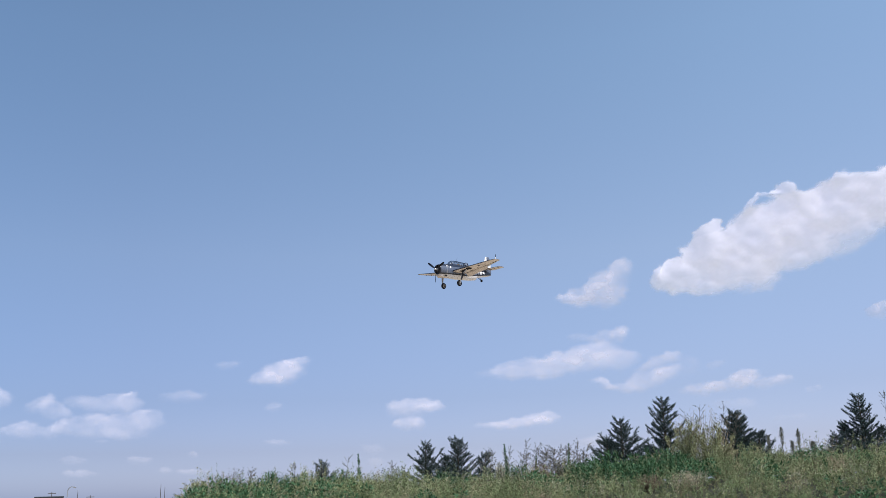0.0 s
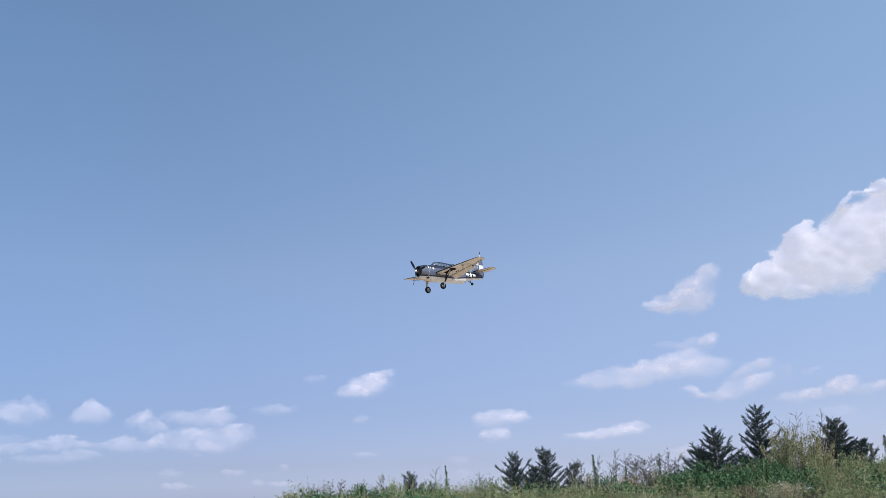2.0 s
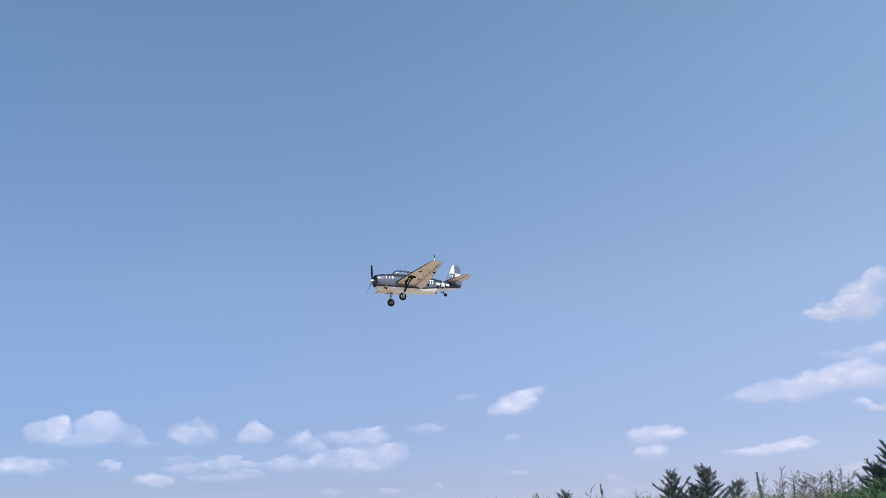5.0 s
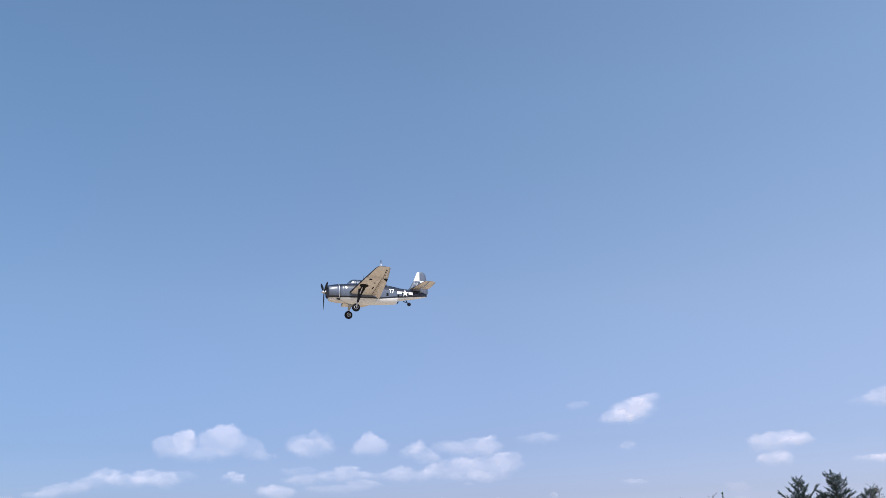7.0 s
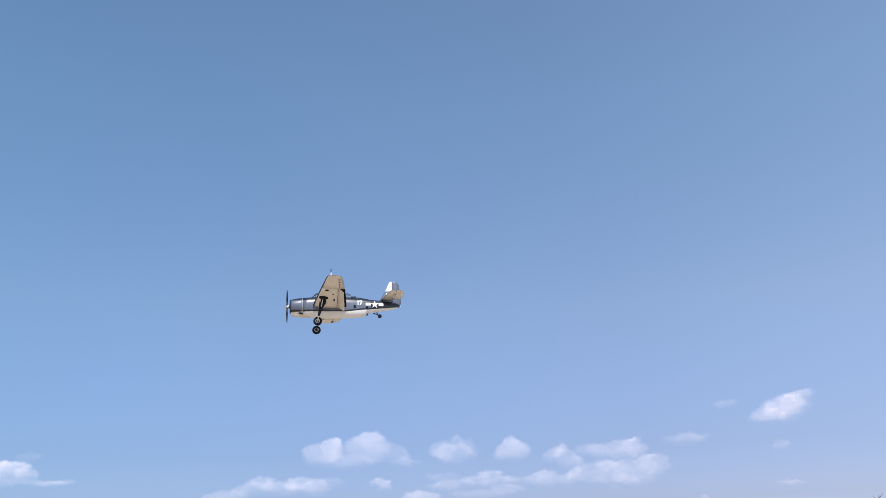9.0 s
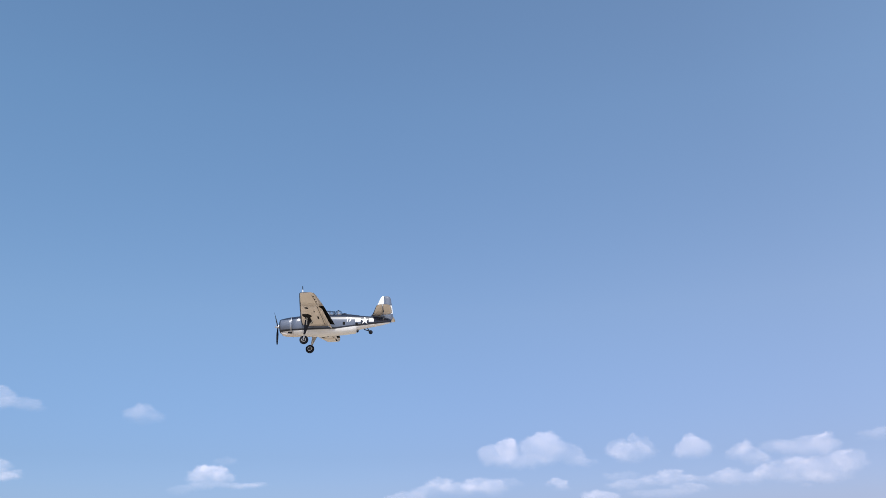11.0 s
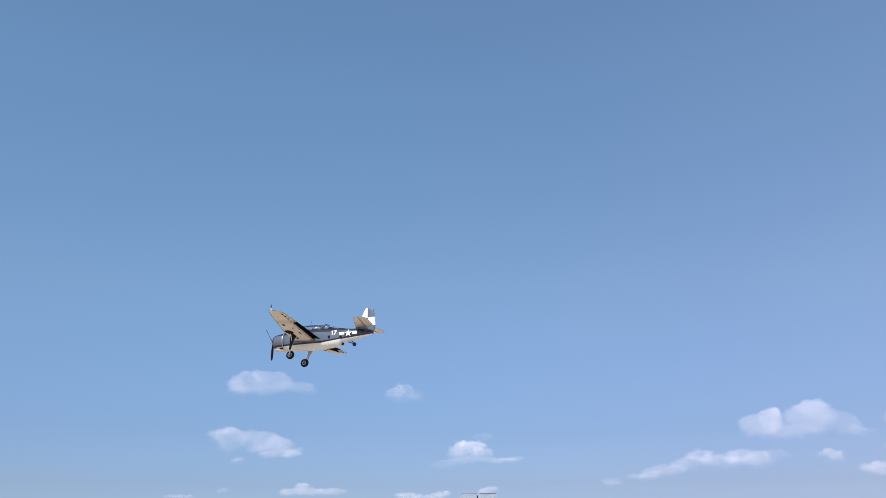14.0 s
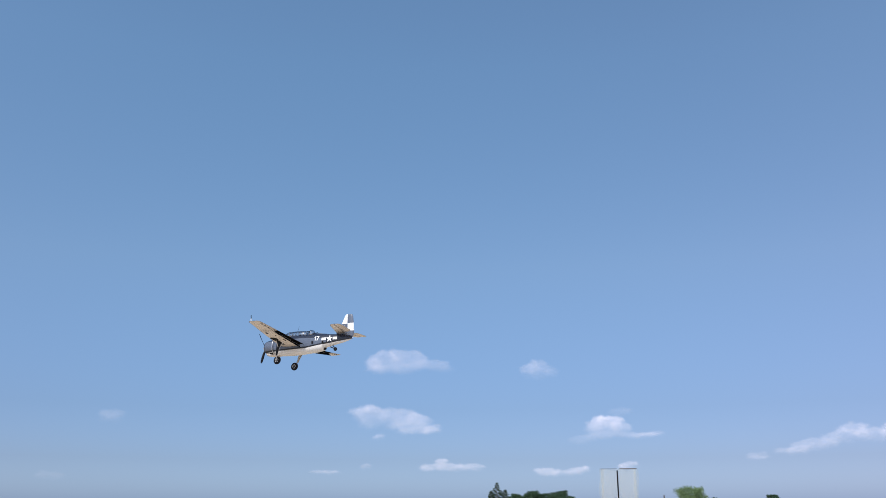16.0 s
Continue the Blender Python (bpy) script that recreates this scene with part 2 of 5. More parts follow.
def tubes(*segments, n=8):
    bm = bmesh.new()
    for a, b, r0, r1 in segments:
        tube_bm(bm, a, b, r0, r1, n)
    return bm


def lathe(profile, axis_at, axis="Y", n=24):
    """Rings about an axis from (along, radius) pairs."""
    cx, cy, cz = axis_at
    out = []
    for along, r in profile:
        ring = []
        for i in range(n):
            c, s = math.cos(2 * math.pi * i / n) * r, math.sin(2 * math.pi * i / n) * r
            ring.append({"Y": (cx + c, cy + along, cz + s), "X": (cx + along, cy + c, cz + s), "Z": (cx + c, cy + s, cz + along)}[axis])
        out.append(ring)
    return out


def box_bm(bm, lo, hi):
    v = [bm.verts.new((x, y, z)) for x in (lo[0], hi[0]) for y in (lo[1], hi[1]) for z in (lo[2], hi[2])]
    for f in ((0, 1, 3, 2), (4, 6, 7, 5), (0, 4, 5, 1), (2, 3, 7, 6), (0, 2, 6, 4), (1, 5, 7, 3)):
        bm.faces.new([v[i] for i in f])


# ---- ground and bank ----
def smooth01(t):
    t = min(1.0, max(0.0, t))
    return t * t * (3 - 2 * t)


def bank_height(x, y):
    """Soil height of the weedy bank that runs across the field."""
    crest = 1.45 + 0.45 * smooth01((x - 2.5) / 4.0) + 0.12 * noise.noise((x * 0.35, 3.1, 0.0)) + 0.05 * smooth01((x - 9) / 6)
    end = smooth01((x + 9.1) / 1.2) * (1 - smooth01((x - 34) / 8))
    face = smooth01((y - 19.5) / 10.0) * (1 - smooth01((y - 36) / 9))
    face *= 0.7 + 0.3 * end
    return max(0.0, crest * end * face + 0.05 * noise.noise((x * 0.9, y * 0.9, 1.0)) * end * face)


def build_ground():
    n, size = 80, 4600.0
    verts, faces = [], []
    for i in range(n + 1):
        for j in range(n + 1):
            u, v = i / n * 2 - 1, j / n * 2 - 1
            x, y = size * u * abs(u), size * v * abs(v)
            verts.append((x, y, 0.25 * noise.noise((x / 90, y / 90, 0)) * min(1, abs(u) + abs(v)) - 0.02))
    for i in range(n):
        for j in range(n):
            a = i * (n + 1) + j
            faces.append((a, a + n + 1, a + n + 2, a + 1))
    g = link_mesh("ground", verts, faces, M_GROUND, smooth=True)
    tagged(g, "wide flat unseen field of pale dry earth, bounces warm light upward", "ground", kind="structure")
    verts, faces = [], []
    nx, ny = 110, 52
    for i in range(nx + 1):
        for j in range(ny + 1):
            x, y = -11.5 + i * 0.5, 19.3 + j * 0.5
            verts.append((x, y, bank_height(x, y) - 0.03))
    for i in range(nx):
        for j in range(ny):
            a = i * (ny + 1) + j
            faces.append((a, a + ny + 1, a + ny + 2, a + 1))
    b = link_mesh("earth_bank", verts, faces, M_SOIL, smooth=True)
    tagged(b, "long low earth bank overgrown with weeds", "bank", kind="structure")


build_ground()


# ---- clouds ----
def fbm(u, v, seed, octaves=5):
    """Smooth value noise on arrays, about -1 to 1."""
    rng = np.random.RandomState(seed)
    total, amp, norm = np.zeros_like(u), 1.0, 0.0
    for o in range(octaves):
        table = rng.rand(64, 64) * 2 - 1
        x, y = u * 2 ** o + 17.3 * o, v * 2 ** o + 9.1 * o
        i, j = np.floor(x).astype(int), np.floor(y).astype(int)
        fx, fy = x - i, y - j
        fx, fy = fx * fx * (3 - 2 * fx), fy * fy * (3 - 2 * fy)
        a, b = table[i % 64, j % 64], table[(i + 1) % 64, j % 64]
        c, d = table[i % 64, (j + 1) % 64], table[(i + 1) % 64, (j + 1) % 64]
        total += amp * ((a * (1 - fx) + b * fx) * (1 - fy) + (c * (1 - fx) + d * fx) * fy)
        norm += amp
        amp *= 0.55
    return total / norm * 1.6


CLOUD_SORTS = {   # edge softness, raggedness, label
    "large_cloud": (0.42, 0.34, "large bright white cumulus cloud with a ragged billowing edge"),
    "small_cloud": (0.72, 0.34, "small soft white cloud in the blue sky"),
    "streak_cloud": (0.78, 0.36, "thin drawn-out white cloud streak over the horizon"),
    "faint_cloud": (1.0, 0.36, "faint hazy wisp of cloud low in the sky"),
    "long_cloud": (0.78, 0.36, "long bank of soft hazy white cloud"),
    "heap_cloud": (0.66, 0.32, "soft heaped white cloud with a flat base"),
}
CLOUD_FAR = 3400.0
cloud_count = [0]


def cloud(sort, puffs):
    """A cloud far off, from puffs given as heading, height, half width, half height, tilt in degrees and thickness: a closed billowing body."""
    soft, rough, label = CLOUD_SORTS[sort]
    big = sort == "large_cloud"
    full = {"large_cloud": 1.0, "streak_cloud": 0.6, "small_cloud": 0.54}.get(sort, 0.41)
    cloud_count[0] += 1
    seed = cloud_count[0] * 7 + 3
    a0 = sum(q[0] for q in puffs) / len(puffs)
    e0 = sum(q[1] for q in puffs) / len(puffs)
    ca = math.cos(radians(e0))
    loc = [((a0 - a) * ca, e - e0, w * (1.0 if big else 1.05), h * (1.0 if big else 1.1 if sort == "heap_cloud" else 1.18), radians(tilt), k) for a, e, w, h, tilt, k in puffs]
    reach = [max(q[2], q[3]) * 1.5 + 0.25 for q in loc]
    lo_u, hi_u = min(q[0] - r for q, r in zip(loc, reach)), max(q[0] + r for q, r in zip(loc, reach))
    lo_v, hi_v = min(q[1] - r for q, r in zip(loc, reach)), max(q[1] + r for q, r in zip(loc, reach))
    st = 0.05 if not big else 0.06
    nu, nv = int((hi_u - lo_u) / st) + 2, int((hi_v - lo_v) / st) + 2
    u, v = np.meshgrid(lo_u + np.arange(nu) * st, lo_v + np.arange(nv) * st, indexing="ij")
    size = max(0.16, min(1.6, sorted(q[3] for q in loc)[len(loc) // 2]))
    f0 = 0.8 / size
    bu = fbm(u * f0 * 0.45 + 2, v * f0 * 0.6, seed + 3, 2)
    wu = u + size * (rough * 1.5 * fbm(u * f0 * 0.9, v * f0 * 1.2, seed + 1, 6) + 0.3 * bu)
    wv = v + size * rough * fbm(u * f0 * 0.9 + 5, v * f0 * 1.2, seed + 2, 6)
    thin, solid = np.ones_like(u), np.ones_like(u)
    for x, y, w, h, th, k in loc:
        def apart(pu, pv):
            du, dv = pu - x, pv - y
            return (du * math.cos(th) + dv * math.sin(th)) / w, (dv * math.cos(th) - du * math.sin(th)) / h
        du, dv = apart(wu, wv)
        d = np.sqrt(du * du + dv * dv)
        # crisp crowns, bases that melt away
        low = np.clip(0.5 - 0.8 * dv / np.maximum(d, 0.2), 0, 1)
        blur = soft * (0.42 + 1.08 * low)
        s = np.clip(((1.1 if big else 1.2) - d) / blur, 0, 1)
        s = s * s * (3 - 2 * s)
        thin *= 1 - k * full * s
        du, dv = apart(u, v)
        solid *= 1 - np.exp(-1.0 * (du * du + dv * dv))
    body = 1 - solid
    grain = np.clip(fbm(u * f0 * 0.8 + 8, v * f0 * 1.1, seed + 9, 6), -1, 1)
    alpha = np.clip((1 - thin) * ((0.92 + 0.12 * grain) if big else (0.9 + (0.3 if sort == "heap_cloud" else 0.42) * grain)), 0, 0.97)
    alpha[0, :] = alpha[-1, :] = 0
    alpha[:, 0] = alpha[:, -1] = 0
    billow = fbm(u * f0 * 0.5 + 3, v * f0 * 0.6, seed + 5, 3 if big else 2)
    deep = np.maximum((0.8 * np.sqrt(np.clip(body - 0.1, 0, 1)) + 0.1 * billow * np.clip(body, 0, 1)) * size, 0.0)
    layer = 1 - np.sqrt(1 - alpha)
    used = alpha > 0.008
    cell = used[:-1, :-1] | used[1:, :-1] | used[:-1, 1:] | used[1:, 1:]
    k = math.radians(1) * CLOUD_FAR
    front = np.stack([u * k, -deep * k, v * k], -1).reshape(-1, 3)
    back = np.stack([u * k, deep * k * 0.5 + 2.0, v * k], -1).reshape(-1, 3)
    ii, jj = np.nonzero(cell)
    f = np.stack([ii * nv + jj, (ii + 1) * nv + jj, (ii + 1) * nv + jj + 1, ii * nv + jj + 1], 1)
    total = nu * nv
    faces = np.concatenate([f, f[:, ::-1] + total])
    verts = np.concatenate([front, back])
    keep = np.unique(faces)
    remap = np.zeros(len(verts), int)
    remap[keep] = np.arange(len(keep))
    me = bpy.data.meshes.new(sort)
    me.from_pydata(verts[keep].tolist(), [], remap[faces].tolist())
    at = me.attributes.new("droplets", "FLOAT", "POINT")
    at.data.foreach_set("value", np.concatenate([layer.ravel(), layer.ravel()])[keep])
    me.materials.append(M_CLOUD if big else M_HAZY)
    me.polygons.foreach_set("use_smooth", [True] * len(me.polygons))
    ob = new(sort, me)
    ar, er = radians(a0), radians(e0)
    spot = Vector((-math.sin(ar) * math.cos(er), math.cos(ar) * math.cos(er), math.sin(er))) * CLOUD_FAR + Vector(EYE)
    ob.matrix_world = Matrix.Translation(spot) @ Matrix.Rotation(ar, 4, "Z") @ Matrix.Rotation(er, 4, "X")
    tagged(ob, label, "cloud", group="clouds in the sky")
    return ob


cloud("large_cloud", [(-29.64, 16.54, 1.97, 1.94, 11, 0.95), (-27.74, 16.15, 2.2, 1.9, 17, 0.95), (-25.51, 15.98, 2.42, 2.0, 18, 0.95), (-23.11, 15.17, 2.66, 2.18, 15, 0.95), (-20.32, 14.31, 2.9, 2.29, 9, 0.95), (-17.64, 13.73, 1.81, 1.68, 15, 0.92), (-15.74, 13.06, 1.7, 1.06, 5, 0.88), (-18.8, 12.97, 2.62, 1.19, -1, 0.8), (-17.4, 15.38, 0.54, 1.12, -19, 0.85), (-14.07, 12.99, 0.55, 0.79, -5, 0.7), (-22.8, 17.28, 0.7, 0.95, 23, 0.75), (-20.38, 16.93, 0.8, 0.31, 36, 0.55), (-21.66, 17.34, 0.83, 0.17, -3, 0.4), (-25.74, 17.57, 0.76, 0.73, -10, 0.85), (-27.15, 17.39, 1.18, 0.73, -5, 0.85), (-16.65, 12.3, 2.67, 0.53, -6, 0.5), (-19.7, 12.0, 1.95, 0.48, 4, 0.4), (-23.19, 13.34, 1.89, 0.67, 19, 0.5), (-26.03, 14.14, 1.53, 0.82, 24, 0.5)])
cloud("streak_cloud", [(-10.59, 12.53, 1.22, 1.01, 26, 0.8), (-10.99, 12.14, 0.64, 0.79, -4, 0.7), (-9.65, 12.22, 1.43, 0.61, 16, 0.7), (-8.53, 12.0, 1.08, 0.22, 2, 0.6), (-11.83, 13.42, 0.93, 0.68, 36, 0.75)])
cloud("small_cloud", [(-26.52, 9.57, 0.48, 0.36, 4, 0.6), (-27.2, 9.72, 0.64, 0.39, -7, 0.6)])
cloud("streak_cloud", [(-5.15, 7.81, 2.17, 0.47, 9, 0.4), (-7.17, 8.02, 2.16, 0.61, 9, 0.5), (-9.17, 8.17, 1.96, 0.78, 15, 0.5), (-10.59, 7.92, 1.58, 0.64, 2, 0.42), (-5.31, 7.41, 2.88, 0.32, 0, 0.35), (-6.71, 8.36, 1.08, 0.18, 11, 0.3)])
cloud("small_cloud", [(-10.53, 9.46, 1.34, 0.36, 5, 0.42), (-11.37, 9.63, 0.57, 0.39, 27, 0.42), (-8.9, 9.44, 0.89, 0.25, -3, 0.2)])
cloud("streak_cloud", [(-13.57, 7.68, 1.39, 0.42, 17, 0.4), (-14.29, 7.95, 0.76, 0.31, 6, 0.35), (-14.92, 7.25, 1.22, 0.56, -4, 0.14)])
cloud("streak_cloud", [(-12.95, 6.62, 1.74, 0.49, 15, 0.5), (-14.02, 6.88, 1.04, 0.42, 17, 0.45), (-11.33, 6.18, 1.39, 0.25, -3, 0.3), (-9.97, 6.46, 0.94, 0.29, -18, 0.52)])
cloud("streak_cloud", [(-18.7, 6.31, 1.05, 0.44, 7, 0.6), (-17.84, 6.06, 1.72, 0.34, 9, 0.45), (-16.32, 5.91, 1.41, 0.31, 7, 0.48), (-20.14, 6.01, 1.13, 0.27, 6, 0.45), (-18.9, 6.61, 0.52, 0.27, -4, 0.45), (-20.8, 6.17, 0.48, 0.2, 12, 0.38)])
cloud("faint_cloud", [(-17.14, 7.31, 0.61, 0.21, 11, 0.3)])
cloud("faint_cloud", [(-22.46, 5.45, 0.5, 0.2, 7, 0.25)])
cloud("faint_cloud", [(-17.86, 4.73, 1.17, 0.41, -3, 0.28)])
cloud("faint_cloud", [(-20.99, 3.88, 1.13, 0.2, 2, 0.14)])
cloud("streak_cloud", [(-4.78, 4.29, 2.22, 0.28, 4, 0.45), (-5.87, 4.5, 1.15, 0.32, 6, 0.48), (-3.15, 4.13, 1.51, 0.18, -2, 0.25)])
cloud("faint_cloud", [(-8.97, 2.88, 0.91, 0.35, 8, 0.35)])
cloud("small_cloud", [(10.56, 7.75, 1.34, 0.61, 12, 0.55), (11.55, 7.39, 1.05, 0.32, 5, 0.42), (9.86, 8.21, 0.99, 0.4, 22, 0.45)])
cloud("faint_cloud", [(13.93, 8.2, 0.76, 0.25, 5, 0.26)])
cloud("faint_cloud", [(11.04, 5.59, 0.63, 0.25, 10, 0.22)])
cloud("faint_cloud", [(10.82, 3.43, 0.77, 0.17, -1, 0.26)])
cloud("small_cloud", [(2.32, 5.45, 1.45, 0.5, 2, 0.5), (1.08, 5.46, 0.72, 0.29, 8, 0.32)])
cloud("small_cloud", [(2.56, 4.46, 0.87, 0.32, 4, 0.52), (1.83, 4.38, 0.51, 0.25, -1, 0.3)])
cloud("faint_cloud", [(16.75, 6.2, 1.35, 0.34, 0, 0.27), (15.74, 6.31, 0.74, 0.21, 5, 0.15)])
cloud("long_cloud", [(24.14, 5.44, 1.07, 0.42, -16, 0.4), (24.75, 5.8, 0.78, 0.35, 26, 0.38), (24.2, 6.0, 0.36, 0.35, 28, 0.25)])
cloud("long_cloud", [(20.89, 5.75, 1.86, 0.56, 1, 0.42), (19.7, 5.72, 0.79, 0.6, -2, 0.32), (22.15, 5.88, 0.93, 0.42, -1, 0.2), (19.75, 6.28, 0.32, 0.14, 18, 0.55)])
cloud("long_cloud", [(20.03, 4.44, 2.07, 0.55, 2, 0.42), (18.58, 4.89, 0.85, 0.49, -2, 0.35), (22.18, 4.63, 1.61, 0.45, 6, 0.36), (20.76, 4.01, 2.13, 0.28, -1, 0.28), (19.0, 5.21, 0.57, 0.14, 12, 0.4), (20.66, 5.08, 0.39, 0.1, 13, 0.5), (21.63, 5.0, 0.79, 0.14, 6, 0.25)])
cloud("long_cloud", [(23.54, 4.52, 0.57, 0.24, 26, 0.42), (25.58, 4.42, 0.92, 0.28, 9, 0.38), (24.51, 4.12, 1.6, 0.31, 3, 0.3), (26.83, 4.13, 1.07, 0.21, -1, 0.15)])
cloud("heap_cloud", [(27.37, 5.98, 0.96, 0.67, 7, 0.42), (27.41, 6.36, 0.57, 0.53, -1, 0.35), (28.2, 5.81, 0.57, 0.32, 19, 0.2)])
cloud("heap_cloud", [(31.11, 5.91, 1.27, 0.56, 0, 0.38), (30.7, 6.46, 0.45, 0.5, 25, 0.32), (31.76, 6.12, 0.84, 0.52, 0, 0.28), (30.06, 6.25, 0.28, 0.49, 0, 0.2)])
cloud("heap_cloud", [(38.82, 6.21, 0.63, 0.75, 0, 0.6), (38.67, 6.51, 0.53, 0.48, 11, 0.5), (39.87, 5.99, 0.73, 0.57, 1, 0.42), (36.62, 6.22, 1.42, 0.9, 8, 0.45), (36.38, 6.73, 1.02, 0.52, 5, 0.32), (38.0, 5.54, 1.89, 0.44, 0, 0.32), (34.79, 5.92, 1.05, 0.54, -20, 0.24), (34.07, 5.47, 0.62, 0.27, 0, 0.2)])
cloud("long_cloud", [(43.11, 4.32, 0.81, 0.36, 5, 0.42), (43.7, 3.9, 1.3, 0.36, 11, 0.36), (40.8, 4.13, 0.97, 0.46, 0, 0.48), (39.88, 4.03, 0.82, 0.4, 0, 0.32), (41.97, 3.97, 1.28, 0.29, 0, 0.32), (45.5, 3.48, 1.39, 0.29, 6, 0.26), (46.67, 3.19, 1.2, 0.22, 0, 0.2), (38.98, 4.23, 0.83, 0.27, 0, 0.16)])
cloud("small_cloud", [(35.72, 4.12, 0.69, 0.3, -10, 0.4), (36.11, 4.33, 0.27, 0.2, 0, 0.2)])
cloud("heap_cloud", [(33.12, 3.26, 1.17, 0.34, -1, 0.42), (33.54, 3.43, 0.62, 0.24, -1, 0.35)])
cloud("long_cloud", [(28.89, 4.23, 1.63, 0.31, -1, 0.38), (28.89, 4.64, 0.78, 0.21, 7, 0.5), (31.24, 4.02, 1.47, 0.27, 4, 0.32), (27.82, 3.7, 1.06, 0.24, -1, 0.36), (31.78, 4.5, 1.05, 0.27, -1, 0.16), (29.65, 3.42, 1.83, 0.24, -1, 0.2)])
cloud("faint_cloud", [(21.13, 3.6, 0.43, 0.1, -1, 0.16)])
cloud("faint_cloud", [(19.0, 2.47, 0.71, 0.23, -1, 0.26)])
cloud("faint_cloud", [(22.62, 2.48, 0.93, 0.23, -1, 0.16)])
cloud("faint_cloud", [(22.25, 1.74, 0.99, 0.19, -1, 0.3)])
cloud("faint_cloud", [(15.91, 2.76, 0.3, 0.17, -1, 0.22)])
cloud("faint_cloud", [(17.41, 1.85, 0.36, 0.17, -1, 0.22)])
cloud("faint_cloud", [(15.86, 1.75, 1.0, 0.13, -1, 0.3)])
cloud("faint_cloud", [(4.73, 2.86, 0.79, 0.31, -1, 0.16)])
cloud("faint_cloud", [(4.63, 2.09, 0.57, 0.28, -1, 0.2)])
cloud("heap_cloud", [(71.75, 8.99, 1.06, 0.61, 11, 0.44), (70.22, 9.21, 1.29, 0.53, -9, 0.44), (70.91, 8.59, 1.64, 0.32, 1, 0.32), (68.57, 8.81, 1.26, 0.36, -4, 0.28), (72.28, 8.84, 0.49, 0.39, 1, 0.26)])
cloud("faint_cloud", [(61.72, 8.42, 0.91, 0.54, 0, 0.26), (61.98, 8.67, 0.44, 0.4, 0, 0.2), (60.87, 8.24, 0.51, 0.29, 0, 0.14)])
cloud("heap_cloud", [(72.52, 5.54, 1.04, 0.66, 1, 0.45), (73.17, 5.88, 0.76, 0.24, 9, 0.28), (72.37, 6.03, 0.42, 0.31, 1, 0.34), (70.41, 5.39, 1.49, 0.59, -7, 0.45), (69.48, 5.26, 0.89, 0.45, -9, 0.28), (69.32, 4.67, 1.34, 0.21, 3, 0.45), (68.43, 4.79, 0.56, 0.21, 20, 0.34), (70.03, 4.91, 1.41, 0.28, 0, 0.25)])
cloud("faint_cloud", [(71.93, 4.27, 0.41, 0.14, 11, 0.28)])
cloud("heap_cloud", [(57.54, 4.94, 1.18, 0.49, 5, 0.62), (57.25, 5.19, 0.86, 0.32, -1, 0.45), (56.61, 4.79, 0.64, 0.32, -6, 0.42), (56.41, 4.3, 2.2, 0.21, -1, 0.3), (54.92, 4.32, 0.92, 0.17, 4, 0.22), (58.93, 4.08, 0.89, 0.24, 0, 0.14)])
cloud("faint_cloud", [(56.55, 5.74, 0.79, 0.25, 4, 0.12)])
cloud("heap_cloud", [(67.83, 2.41, 1.48, 0.21, 0, 0.52), (67.84, 2.72, 0.46, 0.21, 0, 0.6), (66.06, 2.41, 0.78, 0.21, 0, 0.42), (68.94, 2.31, 0.49, 0.14, 0, 0.26)])
cloud("small_cloud", [(61.27, 2.09, 0.85, 0.21, -3, 0.46), (59.49, 2.15, 0.92, 0.17, 11, 0.46)])
cloud("small_cloud", [(56.29, 2.44, 0.64, 0.24, 9, 0.38)])
cloud("faint_cloud", [(72.69, 2.43, 0.34, 0.17, 15, 0.22)])
cloud("faint_cloud", [(46.4, 3.16, 0.54, 0.17, 4, 0.26), (45.04, 3.47, 1.17, 0.3, 14, 0.14)])
cloud("faint_cloud", [(48.45, 2.82, 0.61, 0.13, -1, 0.2)])
cloud("faint_cloud", [(88.22, 5.28, 0.86, 0.34, 7, 0.24)])
cloud("faint_cloud", [(91.35, 1.76, 0.84, 0.22, 1, 0.1)])
cloud("small_cloud", [(75.25, 2.12, 0.88, 0.1, 0, 0.3)])
cloud("faint_cloud", [(48.62, 2.91, 0.64, 0.23, -1, 0.18)])


# ---- plants ----
class Leaves:
    """Gathers many small leaf blades into one mesh."""

    def __init__(self):
        self.v, self.f = [], []

    def blade(self, base, tip, width, bend=0.0):
        b, t = Vector(base), Vector(tip)
        d = t - b
        s = d.cross(Vector((random.uniform(-1, 1), random.uniform(-1, 1), random.uniform(-0.4, 0.4))))
        if s.length < 1e-6:
            s = Vector((1, 0, 0))
        s = s.normalized() * width * 0.5
        m = b + d * 0.45 + Vector((0, 0, bend))
        i = len(self.v)
        self.v += [tuple(b), tuple(m + s), tuple(t), tuple(m - s)]
        self.f.append((i, i + 1, i + 2, i + 3))

    def make(self, name, material, parent=None, label=""):
        return tagged(link_mesh(name, self.v, self.f, material, parent, label), kind="stuff")


def ru(a, b):
    return random.uniform(a, b)


def rdir(up=0.0):
    a = ru(0, 2 * math.pi)
    z = ru(-0.6, 1) if not up else up
    return Vector((math.cos(a), math.sin(a), z)).normalized()


